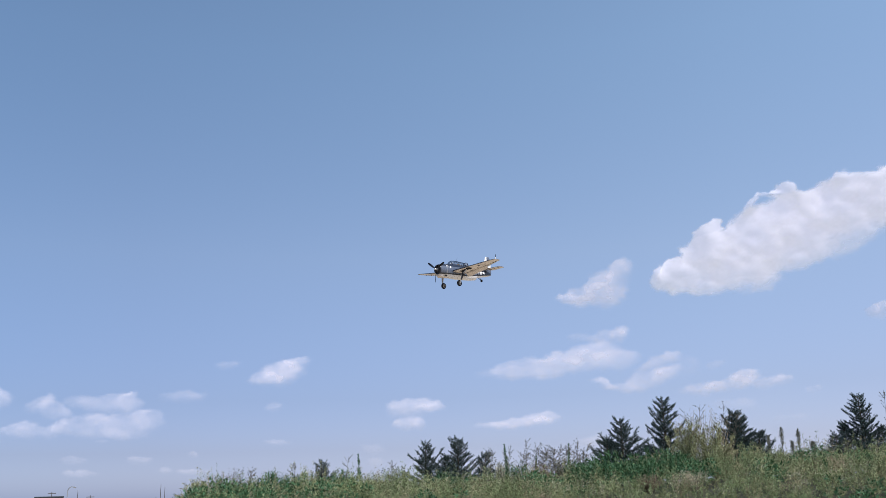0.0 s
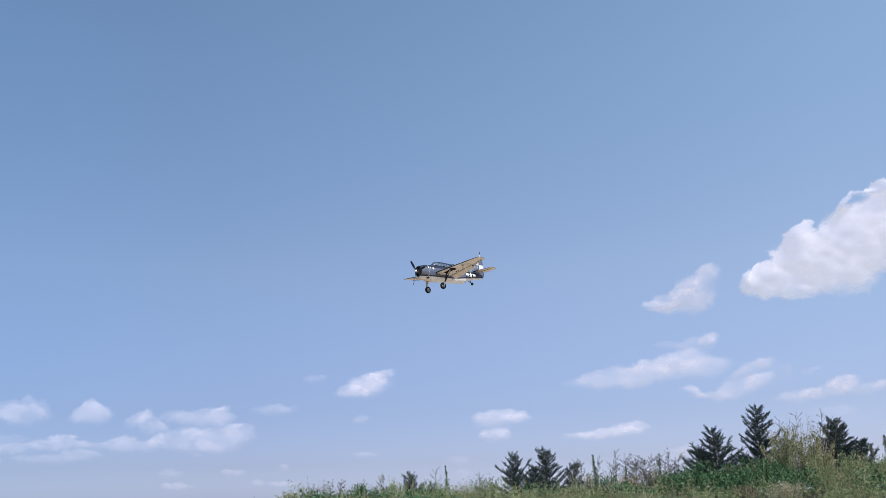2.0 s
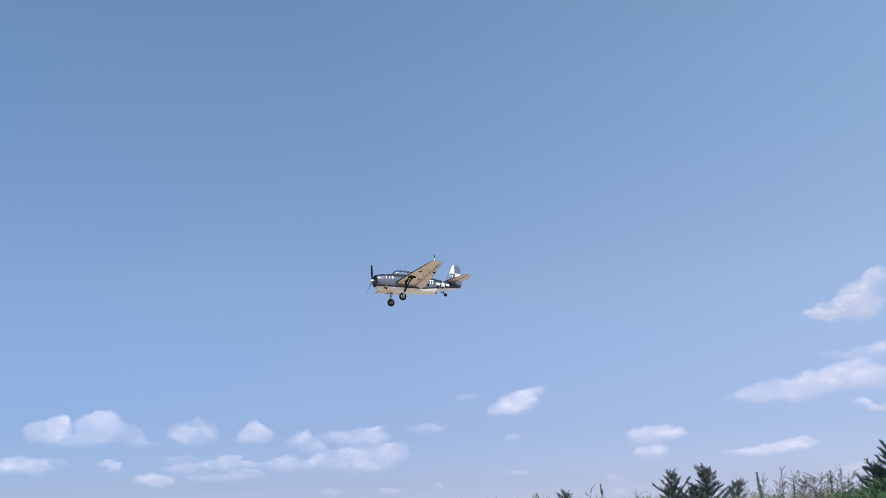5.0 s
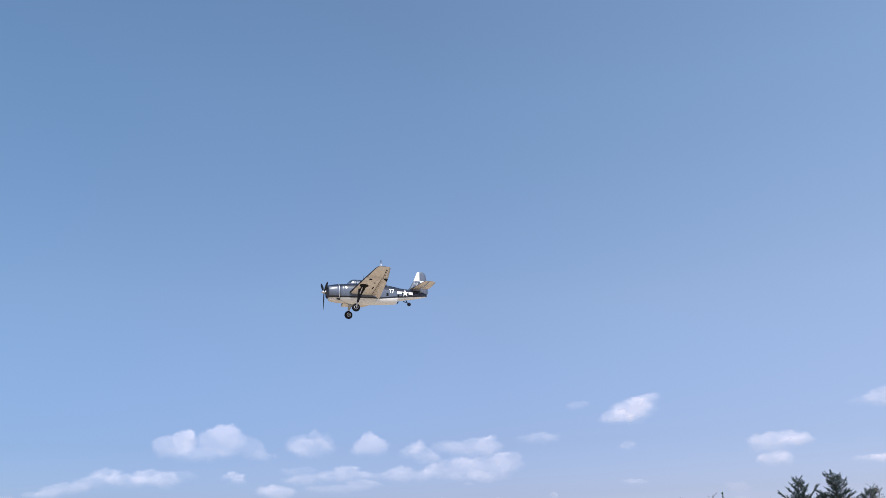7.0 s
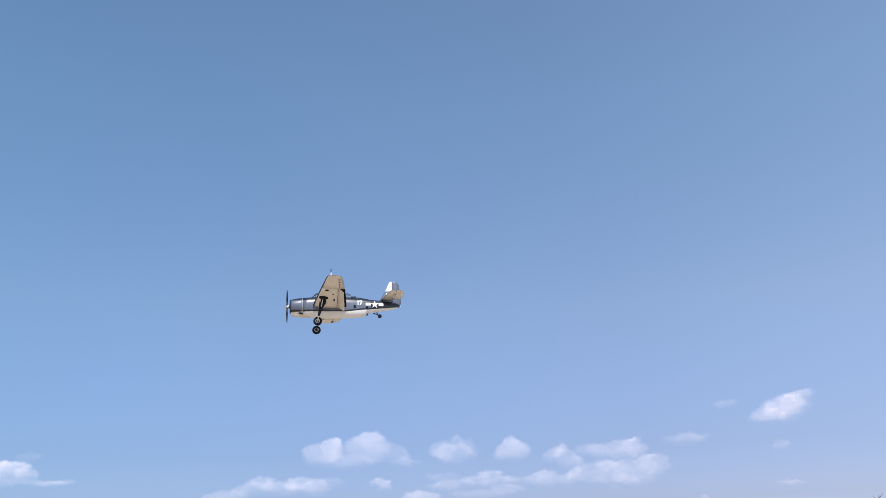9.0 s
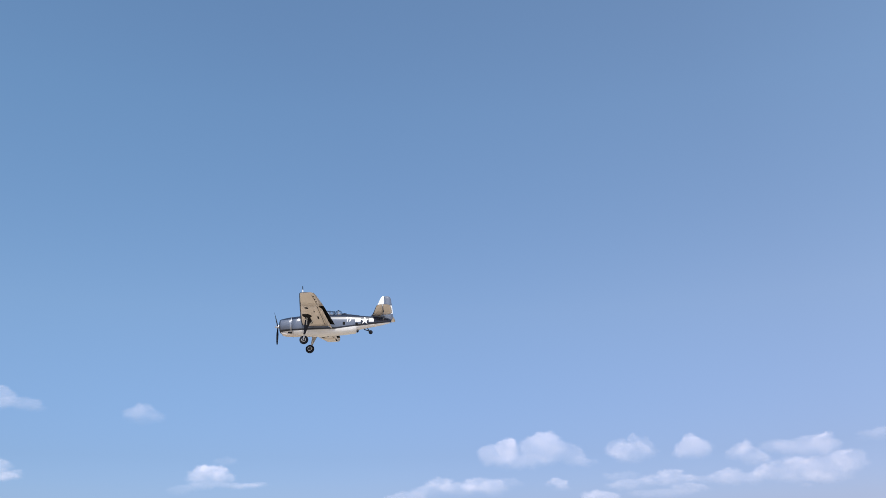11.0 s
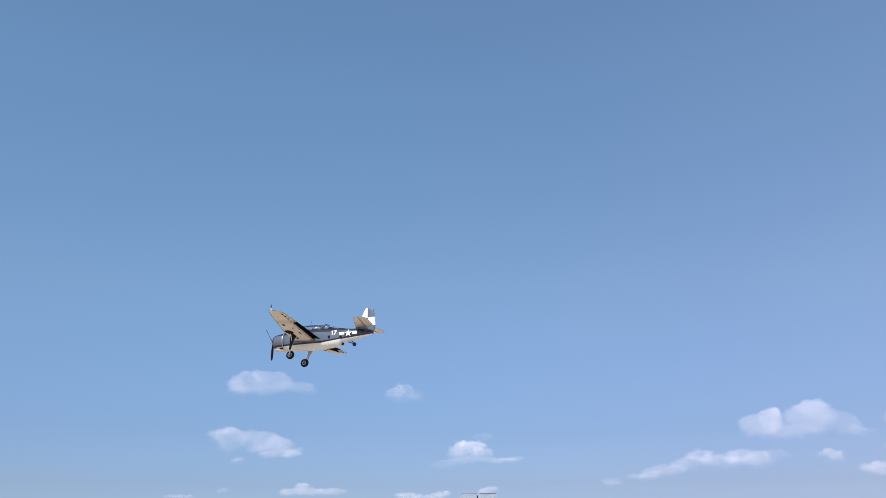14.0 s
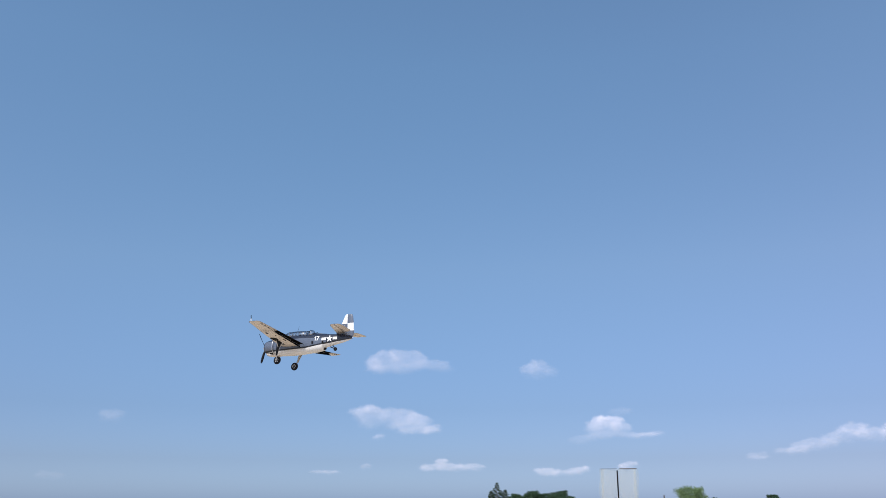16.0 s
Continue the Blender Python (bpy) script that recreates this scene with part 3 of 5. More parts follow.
def cedar(x, y, top, wide, lean=0.0, seed=1, open_=1.0, label="young dark green cedar with feathery upswept branches"):
    """A young cedar: a tapering stem, limbs that sweep up, and flat feathery sprays along them."""
    random.seed(seed)
    z0 = bank_height(x, y) - 0.05
    h = top - z0 - 0.2
    thing = new("cedar_tree")
    thing.location = (x, y, z0)
    bm = bmesh.new()

    def stem(f):
        return Vector((lean * h * f * f, 0.04 * h * math.sin(seed + 2.2 * f) * f, h * f))
    for i in range(8):
        tube_bm(bm, stem(i / 8), stem((i + 1) / 8 * 0.99), 0.07 * (1 - i / 8) + 0.006, 0.07 * (1 - (i + 1) / 8) + 0.005, 7, i == 7)
    lv = Leaves()

    def spray(p, way, length, thick):
        """One feathery twig: scale leaves close along it, splayed at the sides."""
        n = max(7, int(length * 160 * open_ * thick))
        for k in range(n):
            s = (k + ru(0, 1)) / n
            c = p + way * length * s + Vector((ru(-1, 1), ru(-1, 1), ru(-1, 1))) * 0.022
            out = way * 1.25 + Vector((ru(-0.7, 0.7), ru(-0.7, 0.7), ru(-0.35, 0.7)))
            lv.blade(c, c + out.normalized() * ru(0.04, 0.10) * (1.1 - 0.4 * s), ru(0.008, 0.017))
    count = int(36 * h)
    for i in range(count):
        f = 0.04 + 0.94 * ((i + ru(0, 0.9)) / count)
        a = i * 2.4 + ru(-0.5, 0.5)
        gap = 0.85 + 0.85 * noise.noise((seed * 3.7, math.cos(a) * 1.5 + f * 6, math.sin(a) * 1.5))
        reach = wide * 1.5 * (1 - f) ** 0.9 * (0.6 + 0.4 * min(1, f * 5)) * ru(0.4, 1.25) * max(0.3, gap) + 0.05
        reach = min(reach, wide * 1.5 * (1 - f) + 0.12)
        p = stem(f)
        rise = ru(-0.05, 0.65) + 0.45 * f
        side = Vector((math.cos(a), math.sin(a), 0))
        pts = [p + side * reach * q + Vector((lean * reach * 1.8 * q * q, 0, reach * (rise * 0.55 * q + rise * 0.6 * q * q))) for q in (0, 0.33, 0.66, 1.0)]
        for j in range(3):
            tube_bm(bm, pts[j], pts[j + 1], 0.013 - 0.0035 * j, 0.0095 - 0.0035 * j, 4, False)
        steps = max(4, int(reach * 34))
        for q in range(steps):
            g = 0.12 + 0.88 * (q + ru(0, 0.8)) / steps
            j = min(2, int(g * 3))
            c = pts[j].lerp(pts[j + 1], g * 3 - j)
            ahead = (pts[j + 1] - pts[j]).normalized()
            swing = 1 if q % 2 else -1
            across = Vector((-side.y, side.x, 0)) * swing
            way = (ahead * ru(0.7, 1.1) + across * ru(0.2, 1.15) + Vector((ru(-0.25, 0.25) + lean * 1.5, ru(-0.25, 0.25), ru(-0.1, 0.55)))).normalized()
            spray(c, way, ru(0.08, 0.24) * (1.25 - 0.5 * g) * (0.55 + 0.5 * min(1.2, reach)), 1.0)
        spray(pts[2].lerp(pts[3], 0.4), (pts[3] - pts[2]).normalized(), 0.16 + 0.12 * reach, 1.2)
    spray(stem(0.9), (stem(1.0) - stem(0.9)).normalized(), h * 0.1 + 0.06, 1.1)
    part("trunk", bm, M_BARK, thing, "brown stem and limbs")
    lv.make("crown", M_CEDAR, thing)
    tagged(thing, label, "tree", group="cedars on the bank")
    return thing


def plume_weed(x, y, top, seed, plume=0.55, wide=0.11):
    """A tall weed with a bare stem and one feathery plume at its head."""
    random.seed(seed)
    z0 = bank_height(x, y) - 0.03
    h = top - z0
    thing = new("plume_weed")
    thing.location = (x, y, z0)
    lean = ru(-0.02, 0.05)
    tip = Vector((lean * h, 0, h))
    part("stem", tubes(((0, 0, 0), tip, 0.014, 0.005), n=5), M_STALK, thing)
    lv = Leaves()
    for k in range(520):
        f = random.random()
        c = tip * (1 - plume / h * (1 - f))
        r = wide * math.sin(math.pi * (0.12 + 0.83 * f)) ** 0.8 * (1 + 0.5 * noise.noise((seed * 1.7, f * 7.0, 2.0)))
        d = rdir(ru(0.3, 1.6)) * r * ru(0.25, 1.15)
        lv.blade(c + d * 0.5, c + d + Vector((0.01, 0, ru(0.01, 0.05))), ru(0.008, 0.018))
    for k in range(70):
        f = ru(0.15, 1 - plume / h)
        c = tip * f
        lv.blade(c, c + rdir(ru(0.1, 1.2)) * ru(0.05, 0.12), ru(0.012, 0.022))
    lv.make("plume", M_OLIVE, thing)
    tagged(thing, "tall grey-olive weed with a feathery plume on a bare stem", "weed", group="plumed weeds on the bank")


def spire_weed(x, y, top, seed, thick=0.1):
    """A tall weed: one straight stem with a dense brush of narrow leaves."""
    random.seed(seed)
    z0 = bank_height(x, y) - 0.03
    h = top - z0
    thing = new("tall_weed")
    thing.location = (x, y, z0)
    lean = ru(-0.08, 0.14)
    tip = Vector((lean * h, 0, h))
    part("stem", tubes(((0, 0, 0), tip, 0.012, 0.005), n=5), M_DEEP, thing)
    lv = Leaves()
    for k in range(int(330 * h)):
        f = ru(0.2, 1.0)
        if noise.noise((seed * 1.9, f * 9.0, 0.0)) < ru(-0.55, 0.05):
            continue
        c = tip * f
        r = thick * (0.3 + 1.1 * (1 - f) ** 0.7) * (1 + 0.6 * noise.noise((seed * 2.3, f * 6.0, 5.0)))
        d = rdir(ru(0.2, 1.5)) * r * ru(0.6, 1.6)
        lv.blade(c, c + d, ru(0.012, 0.024))
    lv.make("leaves", M_DEEP, thing)
    tagged(thing, "tall dark green weed spire with narrow leaves", "weed", group="tall weeds on the bank")


def dry_weed(x, y, top, seed, lean=0.1, bushy=1.0):
    """A leafless seed head: thin forking stalks."""
    random.seed(seed)
    z0 = bank_height(x, y) - 0.03
    h = top - z0
    thing = new("dry_weed")
    thing.location = (x, y, z0)
    bm = bmesh.new()
    lv = Leaves()
    tip = Vector((lean * h, 0, h))
    tube_bm(bm, (0, 0, 0), tip, 0.009, 0.004, 4)
    for k in range(int(14 * bushy)):
        f = ru(0.45, 0.97)
        p = tip * f
        e = p + Vector((ru(-0.28, 0.28) * bushy, ru(-0.25, 0.25), ru(0.12, 0.4))) * (1.15 - f * 0.6)
        tube_bm(bm, p, e, 0.005, 0.003, 3, False)
        for q in range(9):
            c = p.lerp(e, ru(0.3, 1.05))
            lv.blade(c, c + Vector((ru(-1, 1), ru(-1, 1), ru(-0.2, 1))) * 0.045, ru(0.008, 0.02))
    part("stalk", bm, M_STALK, thing)
    lv.make("seed_heads", M_STALK, thing)
    tagged(thing, "dry grey-brown weed with forking seed stalks", "weed", group="dry weeds on the bank")


def reed_clump(x, y, top, seed, wide=0.3, material=None, label="clump of tall straw-yellow grass stems in the wind", sway=0.1):
    """A fountain of long thin grass stems."""
    random.seed(seed)
    z0 = bank_height(x, y) - 0.03
    h = top - z0
    thing = new("tall_grass")
    thing.location = (x, y, z0)
    lv = Leaves()
    for k in range(46):
        a, r = ru(0, 6.28), ru(0, 0.25)
        b = Vector((math.cos(a) * r, math.sin(a) * r, 0))
        hh = h * ru(0.55, 1.0)
        e = Vector((b.x * 2 + ru(-wide, wide) * 1.5 + sway * hh, b.y * 2 + ru(-wide, wide), hh))
        lv.blade(b, e, ru(0.008, 0.022), 0.1)
        if random.random() < 0.5:
            for q in range(5):
                c = b.lerp(e, ru(0.8, 1.0))
                lv.blade(c, c + Vector((ru(-0.05, 0.09), ru(-0.04, 0.04), ru(0, 0.08))), 0.012)
    lv.make("stems", material or M_STRAW, thing)
    tagged(thing, label, "grass", group="tall grasses on the bank")


def shrub(x, y, top, wide, material, seed, label, leaf=0.07, count=1500):
    random.seed(seed)
    z0 = bank_height(x, y) - 0.03
    h = top - z0
    thing = new("shrub")
    thing.location = (x, y, z0)
    bm = bmesh.new()
    lv = Leaves()
    arms = []
    for k in range(34):
        a = ru(0, 6.28)
        e = Vector((math.cos(a) * wide * ru(0.1, 1), math.sin(a) * wide * ru(0.1, 0.8), h * ru(0.5, 1.0)))
        e.z *= 1 - 0.35 * (Vector((e.x, e.y, 0)).length / wide) ** 2
        tube_bm(bm, (e.x * 0.12, e.y * 0.12, 0), e, 0.008, 0.003, 4, False)
        arms.append(e)
    for k in range(count):
        e = random.choice(arms)
        f = ru(0.3, 1.03)
        c = Vector((e.x * (0.12 + 0.88 * f), e.y * (0.12 + 0.88 * f), e.z * f)) + Vector((ru(-1, 1), ru(-1, 1), ru(-1, 1))) * 0.05
        lv.blade(c, c + (rdir(ru(-0.3, 1.4)) + e.normalized() * 0.5) * leaf * ru(0.6, 1.5), leaf * ru(0.2, 0.4))
    part("branchwork", bm, M_BARK, thing)
    lv.make("leaves", material, thing)
    tagged(thing, label, "shrub", group="shrubs on the bank")


def weed_cover():
    """The close growth of the bank: low weeds and grasses, too many to count."""
    random.seed(41)
    kinds = {"green_weeds": (Leaves(), M_WEED, "thick cover of mixed green weeds on the bank"),
             "dark_weeds": (Leaves(), M_DEEP, "patches of dark green leafy weeds on the bank"),
             "dry_grass": (Leaves(), M_STRAW, "dry straw-coloured grass among the weeds"),
             "silvery_weeds": (Leaves(), M_SILVER, "pale silvery seed plumes among the weeds"),
             "pale_weeds": (Leaves(), M_YELLOW, "pale yellow-green weeds on the bank")}
    for k in range(4700):
        x = ru(-10.0, 21.0)
        y = 23.4 + 8.6 * random.random() ** 0.75
        if x > 17 and random.random() < 0.5:
            continue
        z = bank_height(x, y)
        if z < 0.2 or abs(x - 7.05) < 0.6 and 25.2 < y < 27.2 or abs(x - 5.85) < 0.4 and 25.6 < y < 27.1:
            continue
        patch = noise.noise((x * 0.42, y * 0.5, 7.7))
        patch2 = noise.noise((x * 0.6 + 40, y * 0.6, 2.2))
        pick = random.random()
        h = ru(0.3, 0.85) * (1 + 0.7 * noise.noise((x * 0.9, y * 0.9, 4.0)))
        r = ru(0.14, 0.32)
        if patch > 0.2 and pick < 0.8 or 4.0 < x < 8.0 and y > 27.0 and pick < 0.8 or x > 13.4 and y < 27.6 and pick < 0.65:
            # leafy mound: broad leaves on its outside
            lv = kinds["dark_weeds"][0]
            for q in range(60):
                d = rdir(ru(-0.2, 1.6))
                c = Vector((x, y, z + h * 0.35)) + Vector((d.x * r, d.y * r, d.z * h * 0.6)) * ru(0.75, 1.05)
                lv.blade(c, c + (d + rdir(ru(-0.6, 0.8)) * 0.8) * ru(0.04, 0.1), ru(0.028, 0.055))
        elif patch2 > 0.28 and pick < 0.35 or pick > 0.97:
            # tuft of dry stems with drooping heads
            lv = kinds["dry_grass"][0]
            for q in range(22):
                b = Vector((x + ru(-0.1, 0.1), y + ru(-0.1, 0.1), z))
                e = b + Vector((ru(-0.25, 0.45), ru(-0.2, 0.2), h * ru(0.6, 1.3)))
                lv.blade(b, e, ru(0.006, 0.014), 0.08)
                for w in range(3):
                    g = b.lerp(e, ru(0.8, 1.0))
                    lv.blade(g, g + Vector((ru(-0.04, 0.1), ru(-0.05, 0.05), ru(-0.07, 0.05))), ru(0.01, 0.018))
        elif pick < 0.04 or patch2 < -0.3 and pick < 0.2:
            # nodding pale seed plumes, each a small cluster
            lv = kinds["silvery_weeds"][0]
            for q in range(6):
                b = Vector((x + ru(-0.2, 0.2), y + ru(-0.15, 0.15), z + h * 0.2))
                e = b + Vector((ru(-0.12, 0.3), ru(-0.1, 0.1), h * ru(0.6, 1.0)))
                for w in range(14):
                    g = b.lerp(e, ru(0.6, 1.02)) + Vector((ru(-0.03, 0.03), ru(-0.03, 0.03), 0))
                    lv.blade(g, g + Vector((ru(-0.03, 0.07), ru(-0.04, 0.04), ru(-0.03, 0.06))), ru(0.008, 0.018))
        else:
            # leafy stems: brushes of narrow upswept leaves over a dark inside
            lv = kinds["pale_weeds" if patch2 < -0.1 and pick < 0.6 or pick < 0.16 else "green_weeds"][0]
            sway = ru(0.0, 0.22)
            for q in range(7):
                foot = Vector((x + ru(-r, r) * 0.6, y + ru(-r, r) * 0.6, z))
                top = foot + Vector((ru(-r, r) + sway * h, ru(-r, r), h * ru(0.6, 1.25)))
                for w in range(15):
                    f = 1.0 - 0.62 * random.random() ** 1.5
                    c = foot.lerp(top, f)
                    d = Vector((ru(-0.9, 1.0) + sway, ru(-0.9, 0.9), ru(0.0, 1.3))).normalized()
                    lv.blade(c, c + d * ru(0.05, 0.14) * (1.45 - 0.85 * f), ru(0.011, 0.024), 0.006)
    for name, (lv, m, label) in kinds.items():
        tagged(lv.make(name, m), label, "weeds")


weed_cover()
cedar(5.98, 31.0, 4.11, 0.95, 0.0, 11)
cedar(7.5, 31.0, 4.78, 1.0, 0.0, 12)
cedar(9.7, 31.0, 4.28, 0.75, 0.09, 13, 1.2, "young dark cedar bent over by the wind")
cedar(10.0, 31.2, 4.1, 0.65, 0.12, 24)
cedar(10.48, 30.5, 3.54, 0.6, 0.05, 14)
cedar(13.1, 30.5, 3.38, 0.45, 0.03, 15)
cedar(13.7, 31.0, 3.8, 0.4, -0.02, 25)
cedar(14.27, 31.0, 4.74, 0.85, 0.0, 16, 1.0)
cedar(14.9, 31.0, 3.62, 0.6, 0.05, 17)
cedar(5.5, 31.0, 3.49, 0.55, -0.03, 18)
cedar(-0.79, 31.0, 3.51, 0.8, 0.0, 19, 0.8)
cedar(0.29, 31.0, 3.59, 0.85, 0.02, 20, 0.8)
cedar(-0.18, 31.3, 3.01, 0.5, 0.05, 21, 0.9)
cedar(1.11, 31.0, 3.09, 0.45, 0.12, 22, 0.8, "small ragged cedar leaning in the wind")
cedar(-4.28, 30.5, 2.93, 0.4, 0.0, 23, 0.8)
spire_weed(-2.9, 30.0, 3.0, 31)
spire_weed(1.97, 30.0, 3.17, 32)
spire_weed(3.93, 30.0, 3.15, 33)
spire_weed(2.85, 30.0, 2.81, 34, 0.055)
spire_weed(12.46, 27.0, 2.5, 38)
spire_weed(11.23, 27.0, 2.46, 39)
plume_weed(10.64, 30.0, 3.21, 35, 0.4, 0.08)
plume_weed(11.11, 30.0, 3.46, 36, 0.6, 0.12)
plume_weed(11.63, 30.0, 3.40, 37, 0.55, 0.11)
plume_weed(12.1, 30.0, 2.97, 40, 0.35, 0.14)
plume_weed(11.35, 29.8, 3.0, 41, 0.35, 0.09)
reed_clump(-6.18, 30.0, 2.5, 75, 0.12, M_DEEP, "clump of dark green upright reed-like weeds")
reed_clump(-5.93, 30.0, 2.56, 76, 0.12, M_DEEP, "clump of dark green upright reed-like weeds")
reed_clump(-5.65, 30.0, 2.5, 77, 0.12, M_DEEP, "clump of dark green upright reed-like weeds")
reed_clump(-5.35, 30.0, 2.42, 78, 0.12, M_DEEP, "clump of dark green upright reed-like weeds")
dry_weed(2.58, 30.0, 3.32, 51, 0.0)
dry_weed(3.17, 30.0, 3.08, 52, 0.05, 1.4)
dry_weed(3.46, 30.0, 2.98, 53, 0.05, 1.4)
dry_weed(4.23, 30.0, 3.2, 54, 0.05)
dry_weed(12.09, 30.0, 2.91, 55, 0.1)
dry_weed(15.1, 31.0, 4.63, 56, 0.05, 1.3)
dry_weed(-3.5, 30.0, 2.93, 57, 0.12)
dry_weed(-2.0, 30.0, 2.76, 58, 0.1)
dry_weed(1.4, 30.0, 2.94, 59, 0.05)
dry_weed(-6.7, 30.0, 2.52, 62, 0.15, 1.3)
reed_clump(-8.1, 30.0, 2.5, 64, 0.15, M_BROWN, "arching brown grass heads blown by the wind", 0.5)
reed_clump(-7.7, 30.0, 2.58, 65, 0.15, M_BROWN, "arching brown grass heads blown by the wind", 0.45)
reed_clump(-7.35, 30.0, 2.72, 66, 0.12, M_STALK, "arching grey grass heads blown by the wind", 0.3)
reed_clump(-7.0, 30.0, 2.52, 67, 0.18, M_BROWN, "arching brown grass heads blown by the wind", 0.5)
reed_clump(8.1, 30.3, 4.27, 71)
reed_clump(8.45, 30.3, 4.34, 72)
reed_clump(8.95, 30.3, 4.33, 73)
reed_clump(7.8, 30.0, 3.97, 74)
shrub(7.8, 29.4, 3.95, 0.8, M_YELLOW, 81, "tall yellow-green willowy shrub on the bank", 0.07, 4600)
shrub(8.65, 29.4, 3.75, 0.75, M_YELLOW, 82, "tall yellow-green willowy shrub on the bank", 0.07, 4200)
shrub(9.1, 30.0, 3.3, 0.5, M_STRAW, 83, "dry brownish shrub on the bank", 0.06, 900)
shrub(5.2, 29.0, 2.8, 1.2, M_DEEP, 84, "dense dark green leafy shrub on the bank", 0.08, 3600)
shrub(6.5, 28.9, 2.8, 1.2, M_DEEP, 85, "dense dark green leafy shrub on the bank", 0.08, 3600)
shrub(4.3, 29.6, 2.55, 0.8, M_DEEP, 86, "dense dark green leafy shrub on the bank", 0.08, 1800)
shrub(13.6, 29.3, 2.9, 0.9, M_WEED, 87, "light green leafy shrub below the cedars", 0.07, 2200)
shrub(-0.2, 29.7, 2.4, 0.9, M_DEEP, 88, "dense dark green leafy shrub on the bank", 0.08, 1800)
shrub(-5.9, 30.0, 2.56, 0.55, M_DEEP, 89, "dark green upright weeds on the bank", 0.1, 1100)
shrub(-7.9, 29.6, 2.3, 0.9, M_YELLOW, 90, "rounded yellow-green shrub at the end of the bank", 0.07, 2400)
shrub(7.05, 26.8, 2.12, 0.6, M_SILVER, 91, "heap of pale dry stems among the weeds", 0.05, 2600)
shrub(5.85, 26.8, 2.0, 0.5, M_BROWN, 92, "patch of brown dried weeds on the bank", 0.05, 2000)
shrub(13.0, 27.2, 2.15, 0.55, M_BROWN, 112, "patch of brown dried weeds on the bank", 0.05, 1700)
shrub(12.6, 28.6, 2.5, 0.6, M_STRAW, 93, "clump of pale dry grass below the cedars", 0.1, 500)
shrub(11.0, 28.2, 2.35, 0.9, M_WEED, 94, "light green leafy shrub on the bank", 0.09, 1700)
shrub(9.9, 28.9, 2.6, 0.8, M_DEEP, 95, "dense dark green leafy shrub on the bank", 0.08, 1700)
shrub(14.3, 28.3, 2.6, 0.9, M_DEEP, 96, "dense dark green leafy shrub on the bank", 0.08, 1800)
shrub(2.0, 29.0, 2.15, 0.9, M_WEED, 97, "light green leafy shrub on the bank", 0.09, 1500)
shrub(-3.0, 29.4, 2.15, 0.9, M_WEED, 98, "light green leafy shrub on the bank", 0.09, 1500)

shrub(4.6, 28.0, 2.5, 0.9, M_DEEP, 101, "dense dark green leafy shrub on the bank", 0.08, 2600)
shrub(5.9, 27.8, 2.45, 1.0, M_DEEP, 102, "dense dark green leafy shrub on the bank", 0.08, 2600)
shrub(7.0, 28.4, 2.85, 0.9, M_DEEP, 103, "dense dark green leafy shrub on the bank", 0.08, 2600)
shrub(9.4, 29.6, 2.9, 0.8, M_DEEP, 104, "dense dark green leafy shrub on the bank", 0.08, 2200)
shrub(10.1, 30.4, 3.1, 0.7, M_CEDAR, 105, "low dark cedar scrub at the foot of the cedars", 0.08, 2400)
shrub(6.6, 30.6, 3.2, 1.0, M_CEDAR, 106, "low dark cedar scrub at the foot of the cedars", 0.08, 3200)
shrub(14.2, 30.4, 3.1, 1.0, M_CEDAR, 107, "low dark cedar scrub at the foot of the cedars", 0.08, 2800)
shrub(0.0, 30.6, 2.7, 1.1, M_CEDAR, 108, "low dark cedar scrub at the foot of the cedars", 0.08, 2600)
shrub(-8.1, 29.2, 2.3, 0.7, M_YELLOW, 109, "rounded green shrub at the end of the bank", 0.07, 2200)
shrub(-4.9, 29.8, 2.45, 0.7, M_DEEP, 110, "dark green upright weeds on the bank", 0.09, 1500)
shrub(15.6, 28.0, 2.7, 0.9, M_DEEP, 111, "dense dark green leafy shrub on the bank", 0.08, 2200)

shrub(1.6, 30.0, 2.7, 0.8, M_SILVER, 121, "tall olive and straw weeds on the bank crest", 0.07, 1500)
shrub(2.8, 29.8, 2.6, 0.8, M_STRAW, 122, "tall dry pinkish weeds on the bank crest", 0.06, 1300)
shrub(3.7, 29.8, 2.75, 0.7, M_SILVER, 123, "tall olive and straw weeds on the bank crest", 0.07, 1500)
shrub(-1.9, 30.0, 2.45, 0.9, M_YELLOW, 124, "tall yellow-green weeds on the bank crest", 0.07, 1700)
shrub(-3.6, 30.0, 2.45, 0.8, M_DEEP, 125, "dark green upright weeds on the bank crest", 0.09, 1700)
shrub(12.0, 29.6, 2.75, 0.9, M_SILVER, 126, "tall olive and straw weeds on the bank crest", 0.07, 1700)
shrub(10.9, 29.8, 2.75, 0.8, M_YELLOW, 127, "tall yellow-green weeds on the bank crest", 0.07, 1700)
shrub(13.4, 28.0, 2.4, 0.8, M_YELLOW, 128, "tall yellow-green weeds on the bank", 0.07, 1700)
shrub(-6.6, 29.8, 2.35, 0.8, M_WEED, 129, "rounded green shrub on the bank crest", 0.07, 1900)
dry_weed(2.75, 30.1, 3.05, 155, 0.12, 2.6)
dry_weed(3.05, 29.8, 3.0, 156, 0.1, 2.6)
dry_weed(3.3, 30.1, 3.05, 157, 0.15, 2.8)
dry_weed(3.55, 29.8, 3.0, 158, 0.1, 2.6)
dry_weed(4.0, 30.0, 3.05, 159, 0.14, 2.6)
dry_weed(4.3, 29.9, 2.95, 160, 0.14, 2.4)
shrub(2.3, 29.6, 2.6, 0.5, M_DEEP, 161, "dark green upright weeds on the bank crest", 0.08, 1300)
shrub(3.0, 29.5, 2.62, 0.6, M_BROWN, 162, "tall dry pinkish-brown weeds on the bank crest", 0.06, 1500)
